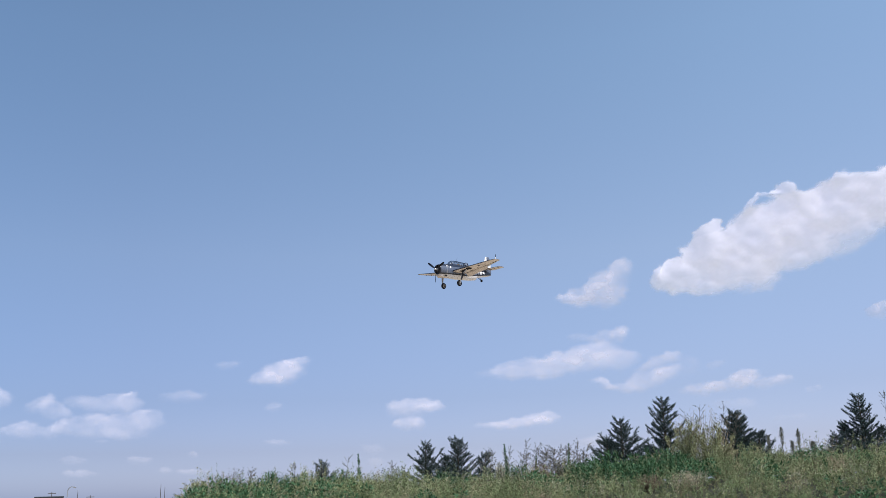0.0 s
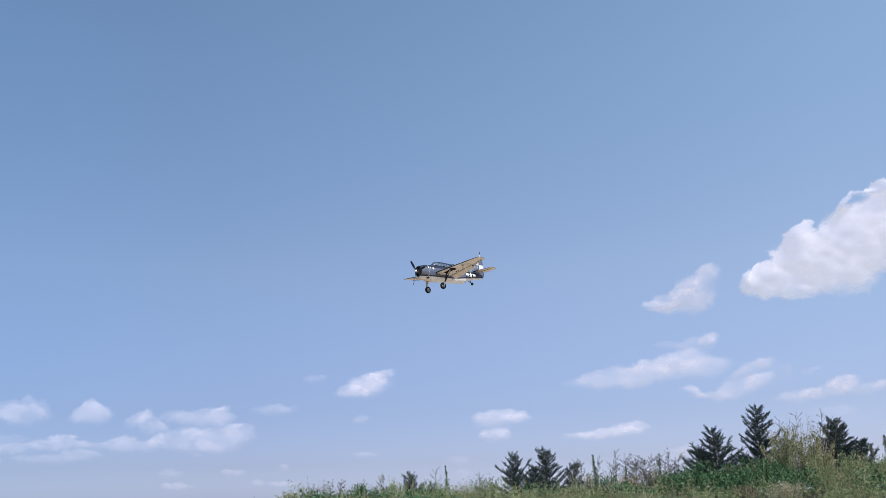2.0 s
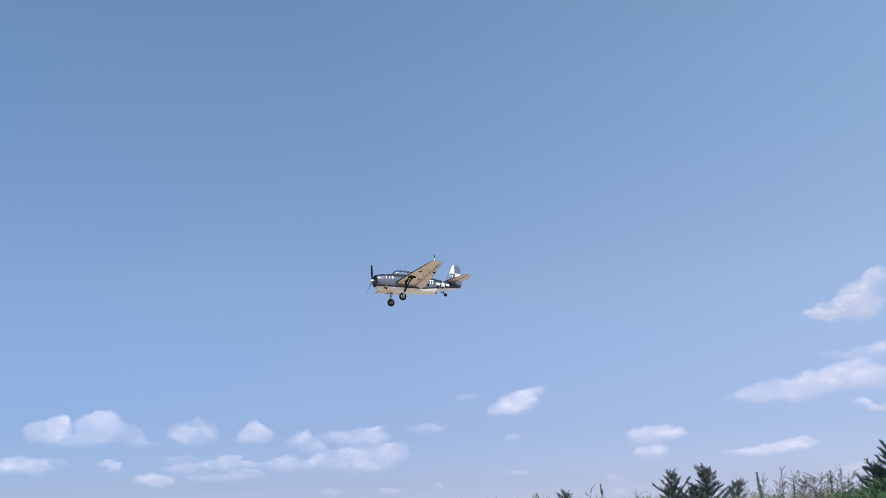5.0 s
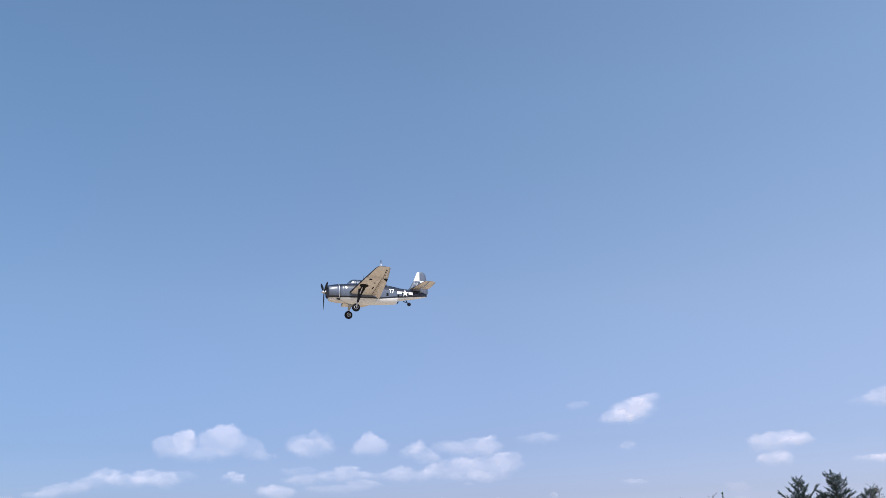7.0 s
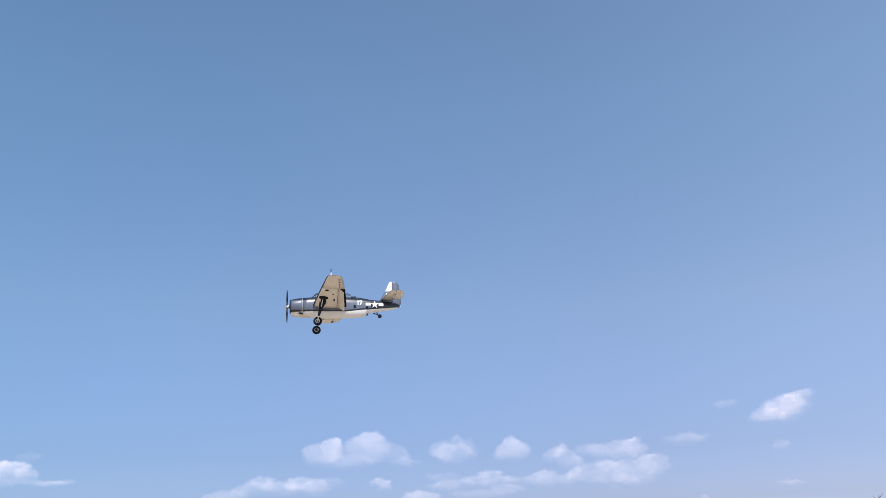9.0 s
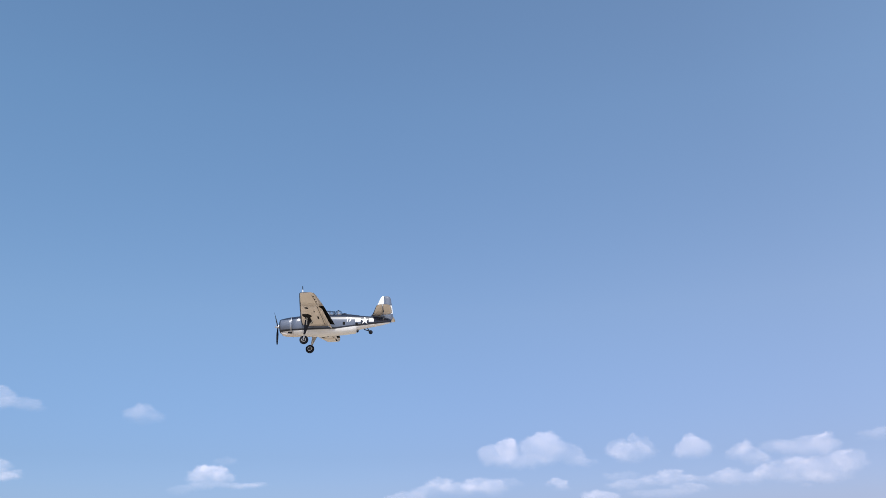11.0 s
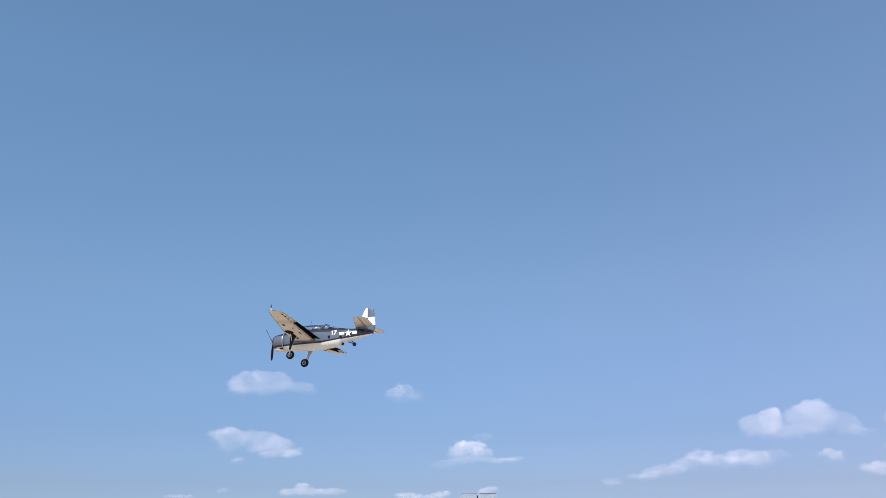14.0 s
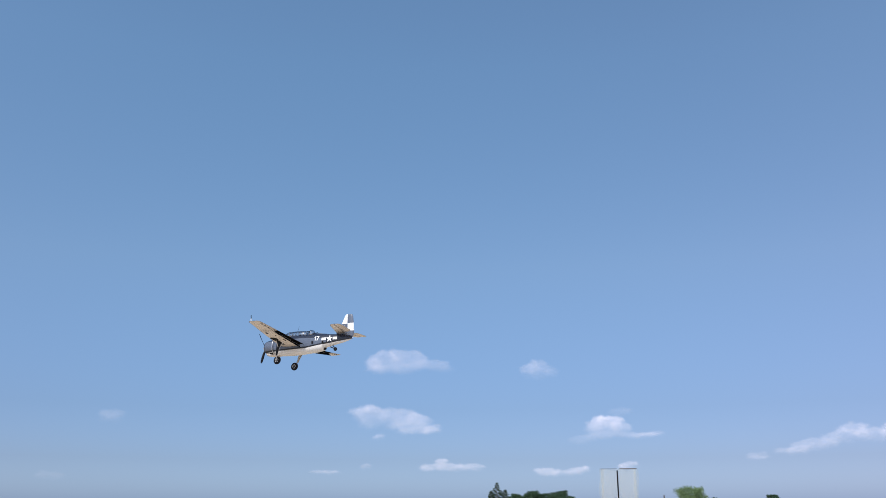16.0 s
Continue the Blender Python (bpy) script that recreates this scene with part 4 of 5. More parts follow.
shrub(3.6, 29.5, 2.6, 0.5, M_OLIVE, 163, "tall grey-olive weeds on the bank crest", 0.07, 1400)
shrub(4.1, 29.4, 2.62, 0.5, M_DEEP, 164, "dark green upright weeds on the bank crest", 0.08, 1300)
dry_weed(1.2, 29.9, 2.95, 141, 0.1, 1.5)
dry_weed(1.8, 29.9, 3.0, 142, 0.15, 1.4)
dry_weed(2.2, 29.9, 2.85, 143, 0.2, 1.6)
dry_weed(3.0, 29.9, 2.9, 144, 0.12, 1.5)
dry_weed(3.7, 29.9, 3.05, 145, 0.15, 1.4)
dry_weed(4.4, 29.9, 3.1, 146, 0.15, 1.4)
dry_weed(7.6, 29.9, 4.1, 147, 0.15, 1.5)
dry_weed(8.2, 30.2, 4.35, 148, 0.15, 1.6)
dry_weed(8.8, 29.9, 4.3, 149, 0.2, 1.6)
dry_weed(9.2, 29.9, 4.1, 150, 0.25, 1.5)
dry_weed(-5.3, 29.9, 2.65, 152, 0.2, 1.3)
dry_weed(12.6, 29.9, 3.0, 153, 0.15, 1.4)
dry_weed(13.1, 29.9, 2.95, 154, 0.1, 1.4)


# ---- far things beyond the field ----
M_WALL = mat("dark metal siding", (0.05, 0.055, 0.065), rough=0.5, vary=0.15, scale=0.6)
M_ROOF = mat("dark metal roof", (0.018, 0.02, 0.027), rough=0.45, vary=0.15, scale=0.6)
M_POLE = mat("weathered pole", (0.07, 0.062, 0.055), rough=0.8, vary=0.25)
M_STEEL = mat("galvanised pole", (0.35, 0.36, 0.37), rough=0.4, metal=0.6, vary=0.15)


def broad_tree(x, y, top, wide, seed, label="round green broadleaf tree on the far field edge", leaves=None):
    random.seed(seed)
    thing = new("broadleaf_tree")
    thing.location = (x, y, 0)
    bm = bmesh.new()
    tube_bm(bm, (0, 0, -0.1), (0.1, 0, top * 0.4), top * 0.04, top * 0.025, 8)
    lv = Leaves()
    for k in range(26):
        a, r = ru(0, 6.28), wide * math.sqrt(ru(0, 1)) * 0.8
        c = Vector((math.cos(a) * r, math.sin(a) * r, 0))
        c.z = top * (0.42 + 0.50 * ru(0.1, 1) * math.sqrt(max(0.05, 1 - (r / wide) ** 2)))
        tube_bm(bm, (0.1, 0, top * 0.36), c, top * 0.014, top * 0.004, 5, False)
        for q in range(210):
            d = rdir() * ru(0.3, 1) * wide * 0.36
            p = c + Vector((d.x, d.y, d.z * 0.8))
            lv.blade(p, p + rdir() * ru(0.25, 0.5), ru(0.15, 0.3))
    part("trunk", bm, M_BARK, thing)
    lv.make("crown", leaves or M_TREE, thing)
    tagged(thing, label, "tree", group="far trees")


def conifer(x, y, top, wide, seed):
    random.seed(seed)
    thing = new("conifer_tree")
    thing.location = (x, y, 0)
    bm = bmesh.new()
    tube_bm(bm, (0, 0, -0.1), (0, 0, top * 0.97), top * 0.025, 0.03, 7)
    lv = Leaves()
    n = 46
    for k in range(n):
        f = 0.12 + 0.86 * k / n
        a = k * 2.4
        reach = wide * (1 - f) ** 0.8 * ru(0.6, 1.15) + 0.15
        e = Vector((math.cos(a) * reach, math.sin(a) * reach, top * f - reach * 0.15))
        tube_bm(bm, (0, 0, top * f), e, 0.05, 0.015, 4, False)
        for q in range(int(30 + 26 * reach)):
            p = Vector((0, 0, top * f)).lerp(e, ru(0.15, 1.05)) + Vector((ru(-0.25, 0.25), ru(-0.25, 0.25), ru(-0.2, 0.15)))
            lv.blade(p, p + Vector((e.x * 0.2 + ru(-0.2, 0.2), e.y * 0.2 + ru(-0.2, 0.2), ru(-0.15, 0.25))), ru(0.08, 0.18))
    part("trunk", bm, M_BARK, thing)
    lv.make("crown", M_PINE, thing)
    tagged(thing, "dark pointed conifer among the far trees", "tree", group="far trees")


conifer(-270.66, 129.4, 9.6, 4.2, 201)
conifer(-269.5, 131.8, 7.2, 3.2, 211)
conifer(-271.4, 127.6, 7.0, 3.0, 212)
broad_tree(-268.0, 134.9, 6.1, 3.4, 202, "low dark green tree beside the far conifer")
broad_tree(-265.2, 140.2, 6.9, 3.6, 203)
broad_tree(-262.6, 144.9, 6.6, 3.4, 214)
broad_tree(-260.8, 148.4, 7.1, 4.4, 204)
broad_tree(-238.6, 181.9, 8.7, 5.4, 205, "large rounded light green tree far across the field", M_LIGHT)
broad_tree(-233.4, 188.6, 4.6, 2.6, 215, "low dark bushy tree far across the field")
broad_tree(-223.1, 200.6, 5.2, 3.0, 206, "low dark bushy tree far across the field")


def hangar():
    thing = new("metal_building")
    d = Vector((-97.7 + 103.67, 230.12 - 227.49, 0)).normalized()
    ang = math.atan2(d.y, d.x)
    thing.matrix_world = Matrix.Translation((-100.7, 228.8, 0)) @ Matrix.Rotation(ang, 4, "Z")
    bm = bmesh.new()
    box_bm(bm, (-3.2, -0.2, -0.1), (3.2, 6.0, 3.5))
    for i in range(13):
        box_bm(bm, (-3.1 + i * 0.5, -0.24, -0.1), (-3.03 + i * 0.5, -0.2, 3.5))
    part("wall", bm, M_WALL, thing)
    bm = bmesh.new()
    box_bm(bm, (-3.42, -0.5, 3.5), (3.42, 6.3, 3.92))
    bmesh.ops.bevel(bm, geom=bm.edges[:], offset=0.05, segments=1, affect="EDGES")
    part("roof", bm, M_ROOF, thing)
    tagged(thing, "low dark flat-roofed metal building far across the field", "building")


hangar()


def utility_pole(x, y, top):
    thing = new("utility_pole")
    thing.location = (x, y, 0)
    part("post", tubes(((0, 0, -0.1), (0, 0, top), 0.16, 0.11), n=8), M_POLE, thing)
    bm = bmesh.new()
    box_bm(bm, (-1.3, -0.08, top - 0.6), (1.3, 0.08, top - 0.42))
    arm = part("crossarm", bm, M_POLE, thing)
    for q in (-1.15, -0.5, 0.5, 1.15):
        part("insulator", tubes(((q, 0, top - 0.42), (q, 0, top - 0.25), 0.06, 0.04), n=6), M_STEEL, arm)
    tagged(thing, "wooden utility pole with a crossarm", "utility pole", group="far utility poles")


utility_pole(-128.26, 293.17, 6.0)
utility_pole(-117.51, 297.64, 4.6)


def street_lamp(x, y, top):
    thing = new("street_lamp")
    thing.location = (x, y, 0)
    bm = bmesh.new()
    pts = [Vector((-0.75, 0, -0.1)), Vector((-0.75, 0, top - 0.9))] + [Vector((-0.75 + 0.75 * (1 - math.cos(a)), 0, top - 0.9 + 0.9 * math.sin(a))) for a in [math.pi * 0.62 * i / 8 for i in range(1, 9)]]
    for a, b in zip(pts, pts[1:]):
        tube_bm(bm, a, b, 0.07, 0.07, 6)
    part("post", bm, M_STEEL, thing)
    e = pts[-1]
    part("lamp_head", tubes((e, e + Vector((0.45, 0, -0.12)), 0.1, 0.13), n=8), M_STEEL, thing)
    tagged(thing, "curved galvanised street lamp far across the field", "street lamp")


street_lamp(-69.1, 166.2, 4.9)


def thin_post(name, x, y, top, r, label, category):
    thing = new(name)
    thing.location = (x, y, 0)
    part("post", tubes(((0, 0, -0.1), (0, 0, top * 0.7), r, r * 0.8), ((0, 0, top * 0.7), (0, 0, top), r * 0.7, r * 0.4), n=8), M_POLE, thing)
    part("cap", tubes(((0, 0, top), (0, 0, top + 0.06), r * 0.6, r * 0.3), n=8), M_STEEL, thing)
    tagged(thing, label, category)


thin_post("post", -68.13, 166.61, 4.24, 0.09, "plain dark post beside the street lamp", "post")
thin_post("mast", -45.42, 142.96, 4.46, 0.07, "thin dark mast beyond the bank", "mast")
thin_post("mast", -44.83, 143.14, 4.02, 0.06, "shorter thin dark mast beyond the bank", "mast")
thin_post("post", -121.69, 87.71, 3.4, 0.2, "stubby dark post on the far field", "post")


def banner():
    """A pale see-through cloth panel on a dark pole."""
    m = bpy.data.materials.new("thin pale cloth")
    m.use_nodes = True
    n, l = m.node_tree.nodes, m.node_tree.links
    b = n["Principled BSDF"]
    b.inputs["Base Color"].default_value, b.inputs["Roughness"].default_value = (0.80, 0.76, 0.60, 1), 0.8
    tr, mix, tl, mix2 = n.new("ShaderNodeBsdfTransparent"), n.new("ShaderNodeMixShader"), n.new("ShaderNodeBsdfTranslucent"), n.new("ShaderNodeMixShader")
    tl.inputs["Color"].default_value = (0.80, 0.76, 0.60, 1)
    no, rg = n.new("ShaderNodeTexNoise"), n.new("ShaderNodeMapRange")
    no.inputs["Scale"].default_value = 3.0
    rg.inputs["To Min"].default_value, rg.inputs["To Max"].default_value = 0.09, 0.19
    l.new(no.outputs["Fac"], rg.inputs["Value"])
    mix.inputs[0].default_value = 0.5
    l.new(b.outputs[0], mix.inputs[1])
    l.new(tl.outputs[0], mix.inputs[2])
    l.new(rg.outputs["Result"], mix2.inputs[0])
    l.new(tr.outputs[0], mix2.inputs[1])
    l.new(mix.outputs[0], mix2.inputs[2])
    l.new(mix2.outputs[0], n["Material Output"].inputs["Surface"])
    thing = new("banner_sign")
    d = Vector((-20.68 + 21.19, 14.05 - 13.27, 0)).normalized()
    thing.matrix_world = Matrix.Translation((-20.935, 13.66, 0)) @ Matrix.Rotation(math.atan2(d.y, d.x), 4, "Z")
    part("pole", tubes(((-0.03, -0.05, -0.05), (-0.03, -0.05, 2.55), 0.02, 0.018), n=10), M_BLACK, thing, "dark pole")
    nx, nz = 14, 18
    front = [(-0.47 + 0.94 * i / nx, 0.05 + 0.03 * math.sin(i * 1.1 + j * 0.15), 1.35 + 1.24 * j / nz) for i in range(nx + 1) for j in range(nz + 1)]
    faces = [(i * (nz + 1) + j, (i + 1) * (nz + 1) + j, (i + 1) * (nz + 1) + j + 1, i * (nz + 1) + j + 1) for i in range(nx) for j in range(nz)]
    cloth = link_mesh("cloth", front, faces, m, thing, "pale see-through cloth panel", True)
    so = cloth.modifiers.new("thickness", "SOLIDIFY")
    so.thickness = 0.004
    hem_mat = m.copy()
    hem_mat.node_tree.nodes["Principled BSDF"].inputs["Base Color"].default_value = (0.74, 0.70, 0.46, 1)
    hem_mat.node_tree.nodes["Translucent BSDF"].inputs["Color"].default_value = (0.74, 0.70, 0.46, 1)
    hem_mat.name = "yellowed cloth"
    for x in (-0.46, 0.46):
        verts = [(x + w + 0.015 * math.sin(j * 0.9), 0.035 + 0.01 * math.sin(j), 1.35 + 1.24 * j / 10) for j in range(11) for w in (-0.06, 0.06)]
        link_mesh("hem", verts, [(2 * j, 2 * j + 1, 2 * j + 3, 2 * j + 2) for j in range(10)], hem_mat, cloth, "yellowed cloth edge")
    part("top_rod", tubes(((-0.49, 0.05, 2.6), (-0.04, 0.05, 2.6), 0.006, 0.006), ((0.03, 0.05, 2.6), (0.49, 0.05, 2.6), 0.012, 0.012), n=8), M_ENGINE, thing, "dark rod along the top")
    tagged(thing, "pale translucent cloth banner on a dark pole", "banner")


banner()


# ---- the aircraft: x ahead, y to its left, z up, metres from the propeller hub ----
STATIONS = [(-0.30, 0.70, -0.72, 0.70, 2.0), (-0.9, 0.82, -0.84, 0.79, 2.0), (-1.55, 0.93, -0.98, 0.81, 2.1),
            (-2.6, 1.02, -1.16, 0.79, 2.4), (-4.0, 1.03, -1.24, 0.76, 2.7), (-5.5, 1.0, -1.24, 0.74, 2.7),
            (-7.0, 0.93, -1.18, 0.68, 2.6), (-8.2, 0.85, -1.08, 0.60, 2.5), (-8.42, 0.82, -0.72, 0.57, 2.3),
            (-9.5, 0.71, -0.55, 0.44, 2.2), (-10.7, 0.58, -0.38, 0.28, 2.1), (-11.6, 0.42, -0.18, 0.14, 2.0),
            (-11.95, 0.22, -0.06, 0.05, 2.0)]
WING = [(0.5, -2.65, -0.12, -6.2, -0.38, 0.50), (2.0, -2.8, 0.0, -6.1, -0.24, 0.45), (5.4, -3.35, 0.37, -5.75, 0.19, 0.28),
        (7.5, -3.72, 0.60, -5.38, 0.53, 0.17), (8.05, -3.84, 0.64, -5.24, 0.61, 0.12), (8.22, -3.98, 0.655, -5.0, 0.63, 0.05)]
FOIL = [(1.0, 0.0), (0.75, 0.17), (0.5, 0.36), (0.3, 0.46), (0.15, 0.42), (0.05, 0.27), (0.0, 0.0),
        (0.05, -0.2), (0.15, -0.3), (0.3, -0.34), (0.5, -0.28), (0.75, -0.14)]


def between(table, key, value):
    """Row of a table at a value of its first column."""
    for a, b in zip(table, table[1:]):
        if (a[0] - value) * (b[0] - value) <= 0:
            f = (value - a[0]) / (b[0] - a[0])
            return [p + (q - p) * f for p, q in zip(a, b)]
    return list(table[0] if abs(value - table[0][0]) < abs(value - table[-1][0]) else table[-1])


def fuselage_ring(x, grow=0.0, n=32):
    _, top, bottom, half, power = between(STATIONS, 0, x)
    mid = (top + bottom) / 2
    out = []
    for i in range(n):
        a = 2 * math.pi * i / n
        c, s = math.cos(a), math.sin(a)
        y = math.copysign(abs(c) ** (2 / power), c) * (half + grow)
        z = mid + math.copysign(abs(s) ** (2 / power), s) * ((top - bottom) / 2 + grow)
        out.append((x, y, z))
    return out


def side_y(x, z):
    """Half width of the fuselage at a place on its side."""
    _, top, bottom, half, power = between(STATIONS, 0, x)
    k = min(0.999, abs((z - (top + bottom) / 2) / ((top - bottom) / 2)))
    return half * (1 - k ** power) ** (1 / power)


def foil_ring(le, te, thick, cut=(0.0, 1.0)):
    """An aerofoil from its leading to its trailing edge point."""
    le, te = Vector(le), Vector(te)
    up = Vector((0, 0, 1))
    shape = FOIL
    if cut[1] < 1.0:
        f = [q * cut[1] for q, _ in FOIL]
        shape = [(f[0], foil_height(f[0], True))] + [(f[i], foil_height(f[i], True)) for i in range(1, 7)] + [(f[i], foil_height(f[i], False)) for i in range(7, 12)] + [(cut[1], foil_height(cut[1], False))]
    return [tuple(le.lerp(te, f2) + up * h * thick) for f2, h in shape]


def foil_height(f, upper):
    pts = sorted(FOIL[:7] if upper else [FOIL[0]] + FOIL[6:])
    for a, b in zip(pts, pts[1:]):
        if a[0] <= f <= b[0]:
            return a[1] + (b[1] - a[1]) * (f - a[0]) / max(1e-6, b[0] - a[0])
    return 0.0


def wing_under(x, y):
    """Height of the wing's lower skin."""
    _, xl, zl, xt, zt, th = between(WING, 0, abs(y))
    f = min(1, max(0, (x - xl) / (xt - xl)))
    return zl + (zt - zl) * f + foil_height(f, False) * th


def decal(name, outline, place, material, parent, label=""):
    """A thin painted patch that follows the skin: the outline is filled and each point put on the surface."""
    bm = bmesh.new()
    vs = [bm.verts.new((u, v, 0)) for u, v in outline]
    bm.faces.new(vs)
    bmesh.ops.triangulate(bm, faces=bm.faces)
    bmesh.ops.subdivide_edges(bm, edges=bm.edges, cuts=3, use_grid_fill=True)
    for v in bm.verts:
        v.co = place(v.co.x, v.co.y)
    return part(name, bm, material, parent, label)


def circle(cx, cy, r, n=20, stretch=1.0):
    return [(cx + math.cos(2 * math.pi * i / n) * r * stretch, cy + math.sin(2 * math.pi * i / n) * r) for i in range(n)]


def rect(x0, y0, x1, y1):
    return [(x0, y0), (x1, y0), (x1, y1), (x0, y1)]


def star_points(cx, cy, r):
    return [(cx + math.sin(i * math.pi / 5) * r * (1 if i % 2 == 0 else 0.4), cy + math.cos(i * math.pi / 5) * r * (1 if i % 2 == 0 else 0.4)) for i in range(10)]


M_HUB = mat("pale hub paint", (0.62, 0.62, 0.6), rough=0.4, vary=0.12)


def build_aircraft():
    plane = new("propeller_aircraft")
    tagged(plane, "blue and white wartime torpedo bomber, wheels lowered, flying", "airplane")

    # fuselage, cowling and engine
    xs = [-1.6, -2.1, -2.6, -3.3, -4.0, -4.75, -5.5, -6.25, -7.0, -7.6, -8.2, -8.31, -8.42, -9.0, -9.5, -10.1, -10.7, -11.2, -11.6, -11.95]
    body = rings("fuselage", [fuselage_ring(x) for x in xs], M_LIVERY, plane)
    cowl_rings = [fuselage_ring(x, g) for x, g in ((-0.55, -0.16), (-0.36, -0.12), (-0.28, -0.05), (-0.30, 0.0), (-0.45, 0.03), (-0.9, 0.03), (-1.3, 0.03), (-1.56, 0.03), (-1.6, 0.0))]
    rings("cowling", cowl_rings, M_LIVERY, plane, "grey-blue engine cowling with a dark top", cap=False)
    for k, (a, b) in enumerate(((-1.52, -1.60),)):
        rings("cowl_flap_band", [fuselage_ring(a, 0.036), fuselage_ring(a - 0.005, 0.045), fuselage_ring(b, 0.045), fuselage_ring(b, 0.02)], M_METAL, plane, "bright metal band behind the cowling", cap=False)
    engine = rings("engine", lathe([(-0.75, 0.6), (-0.62, 0.6), (-0.6, 0.3), (-0.3, 0.22), (-0.18, 0.12)], (0, 0, 0), "X"), M_ENGINE, plane, "dark radial engine")
    cyl = bmesh.new()
    for i in range(9):
        a = 2 * math.pi * i / 9
        tube_bm(cyl, (-0.5, math.cos(a) * 0.2, math.sin(a) * 0.2), (-0.5, math.cos(a) * 0.52, math.sin(a) * 0.52), 0.1, 0.09, 8)
    part("cylinders", cyl, M_ENGINE, engine)
    for sgn in (1, -1):
        part("exhaust_pipe", tubes(((-1.25, sgn * 0.62, -0.86), (-1.62, sgn * 0.66, -0.94), 0.075, 0.085), n=10), M_BLACK, plane, "dark exhaust pipe")
    scoop = [[(x, y * w, -1.0 - d + z * h) for y, z in ((-1, 0.5), (-1, -0.3), (-0.6, -0.7), (0.6, -0.7), (1, -0.3), (1, 0.5))] for x, w, d, h in ((-0.55, 0.34, -0.16, 0.2), (-1.0, 0.36, -0.1, 0.24), (-1.9, 0.32, 0.02, 0.2), (-2.5, 0.2, 0.1, 0.08))]
    rings("oil_cooler_scoop", scoop, M_CREAM, plane, "white chin scoop")

    # canopy, turret, mast
    def hoop(x, w, top, base=0.88, n=12):
        return [(x, math.cos(math.pi * i / n) * w, base + math.sin(math.pi * i / n) ** 0.8 * (top - base)) for i in range(n + 1)]
    canopy_rows = [(-2.55, 0.30, 0.98), (-2.95, 0.42, 1.40), (-3.3, 0.46, 1.55), (-4.2, 0.46, 1.56), (-5.1, 0.45, 1.51), (-5.95, 0.43, 1.42)]
    canopy = rings("canopy", [hoop(*r) for r in canopy_rows], M_GLASS, plane, "long clear greenhouse canopy")
    for r in [canopy_rows[1], (-3.6, 0.46, 1.553), (-4.05, 0.46, 1.558), (-4.5, 0.457, 1.543), (-5.0, 0.45, 1.515), (-5.5, 0.44, 1.468), (-5.95, 0.43, 1.42)]:
        pts = hoop(*r)
        bm = bmesh.new()
        for a, b in zip(pts, pts[1:]):
            tube_bm(bm, Vector(a), Vector(b), 0.026, 0.026, 5)
        part("canopy_frame", bm, M_NAVY, canopy)
    for sgn in (1, -1):
        for f in (0.2, 0.42):
            bm = bmesh.new()
            for r0, r1 in zip(canopy_rows, canopy_rows[1:]):
                p, q = [(r[0], sgn * math.cos(math.pi * f) * r[1], 0.88 + math.sin(math.pi * f) ** 0.8 * (r[2] - 0.88)) for r in (r0, r1)]
                tube_bm(bm, p, q, 0.022, 0.022, 5)
            part("canopy_rail", bm, M_NAVY, canopy)
    for x in (-3.35, -4.75):
        bm = bmesh.new()
        box_bm(bm, (x - 0.12, -0.24, 0.85), (x, 0.24, 1.28))
        bmesh.ops.bevel(bm, geom=bm.edges[:], offset=0.05, segments=2, affect="EDGES")
        part("seat_back", bm, M_ENGINE, canopy, "dark seat back")
    ball = [(0.43 * math.cos(a), 0.43 * math.sin(a)) for a in [math.pi * (0.02 + 0.96 * i / 10) for i in range(11)]]
    turret = rings("gun_turret", lathe(ball, (-6.38, 0, 1.08), "X", 20), M_GLASS, plane, "round glazed gun turret behind the canopy")
    for ang in (0, 50, 90, 130):
        bm = bmesh.new()
        a = radians(ang)
        pts = [Vector((-6.38 + 0.44 * math.cos(t) * math.cos(a), 0.44 * math.sin(t), 1.08 + 0.44 * math.cos(t) * math.sin(a))) for t in [math.pi * i / 14 - math.pi / 2 for i in range(15)]]
        for p, q in zip(pts, pts[1:]):
            tube_bm(bm, p, q, 0.024, 0.024, 5)
        part("turret_frame", bm, M_NAVY, turret)
    part("turret_base", tubes(((-6.38, 0, 0.8), (-6.38, 0, 1.0), 0.36, 0.3), n=16), M_ENGINE, turret)
    part("gun_barrel", tubes(((-6.6, 0, 1.12), (-7.3, 0, 1.17), 0.03, 0.022), n=6), M_BLACK, turret)
    spine = [[(x, y, z) for y, z in ((-w, 0.8), (-w * 0.7, t), (w * 0.7, t), (w, 0.8))] for x, w, t in ((-6.75, 0.36, 1.08), (-7.6, 0.24, 0.98), (-8.6, 0.1, 0.84))]
    rings("turret_fairing", spine, M_NAVY, plane, "dark blue fairing behind the turret")
    part("antenna_mast", tubes(((-4.45, 0, 1.5), (-4.6, 0, 2.2), 0.016, 0.01), n=6), M_NAVY, plane)

    # wings with flaps, ailerons, wells and small fittings
    for sgn in (1, -1):
        def foil_at(row, cut=(0.0, 1.0)):
            y, xl, zl, xt, zt, th = row
            return foil_ring((xl, y * sgn, zl), (xt, y * sgn, zt), th, cut)
        inner = [between(WING, 0, y) for y in (0.5, 1.2, 2.0, 3.2, 4.4, 5.38)]
        outer = [between(WING, 0, y) for y in (5.38, 6.3, 7.5, 7.8, 8.05, 8.12, 8.22)]
        wing = rings("wing", [foil_at(r, (0.0, 0.79)) for r in inner], M_CREAM, plane, "tapered wing, dark blue above and white below",
                     materials=[M_NAVY, M_CREAM], slots_of=lambda i, j: 1 if j in (7, 8, 9, 10, 11) else 0)
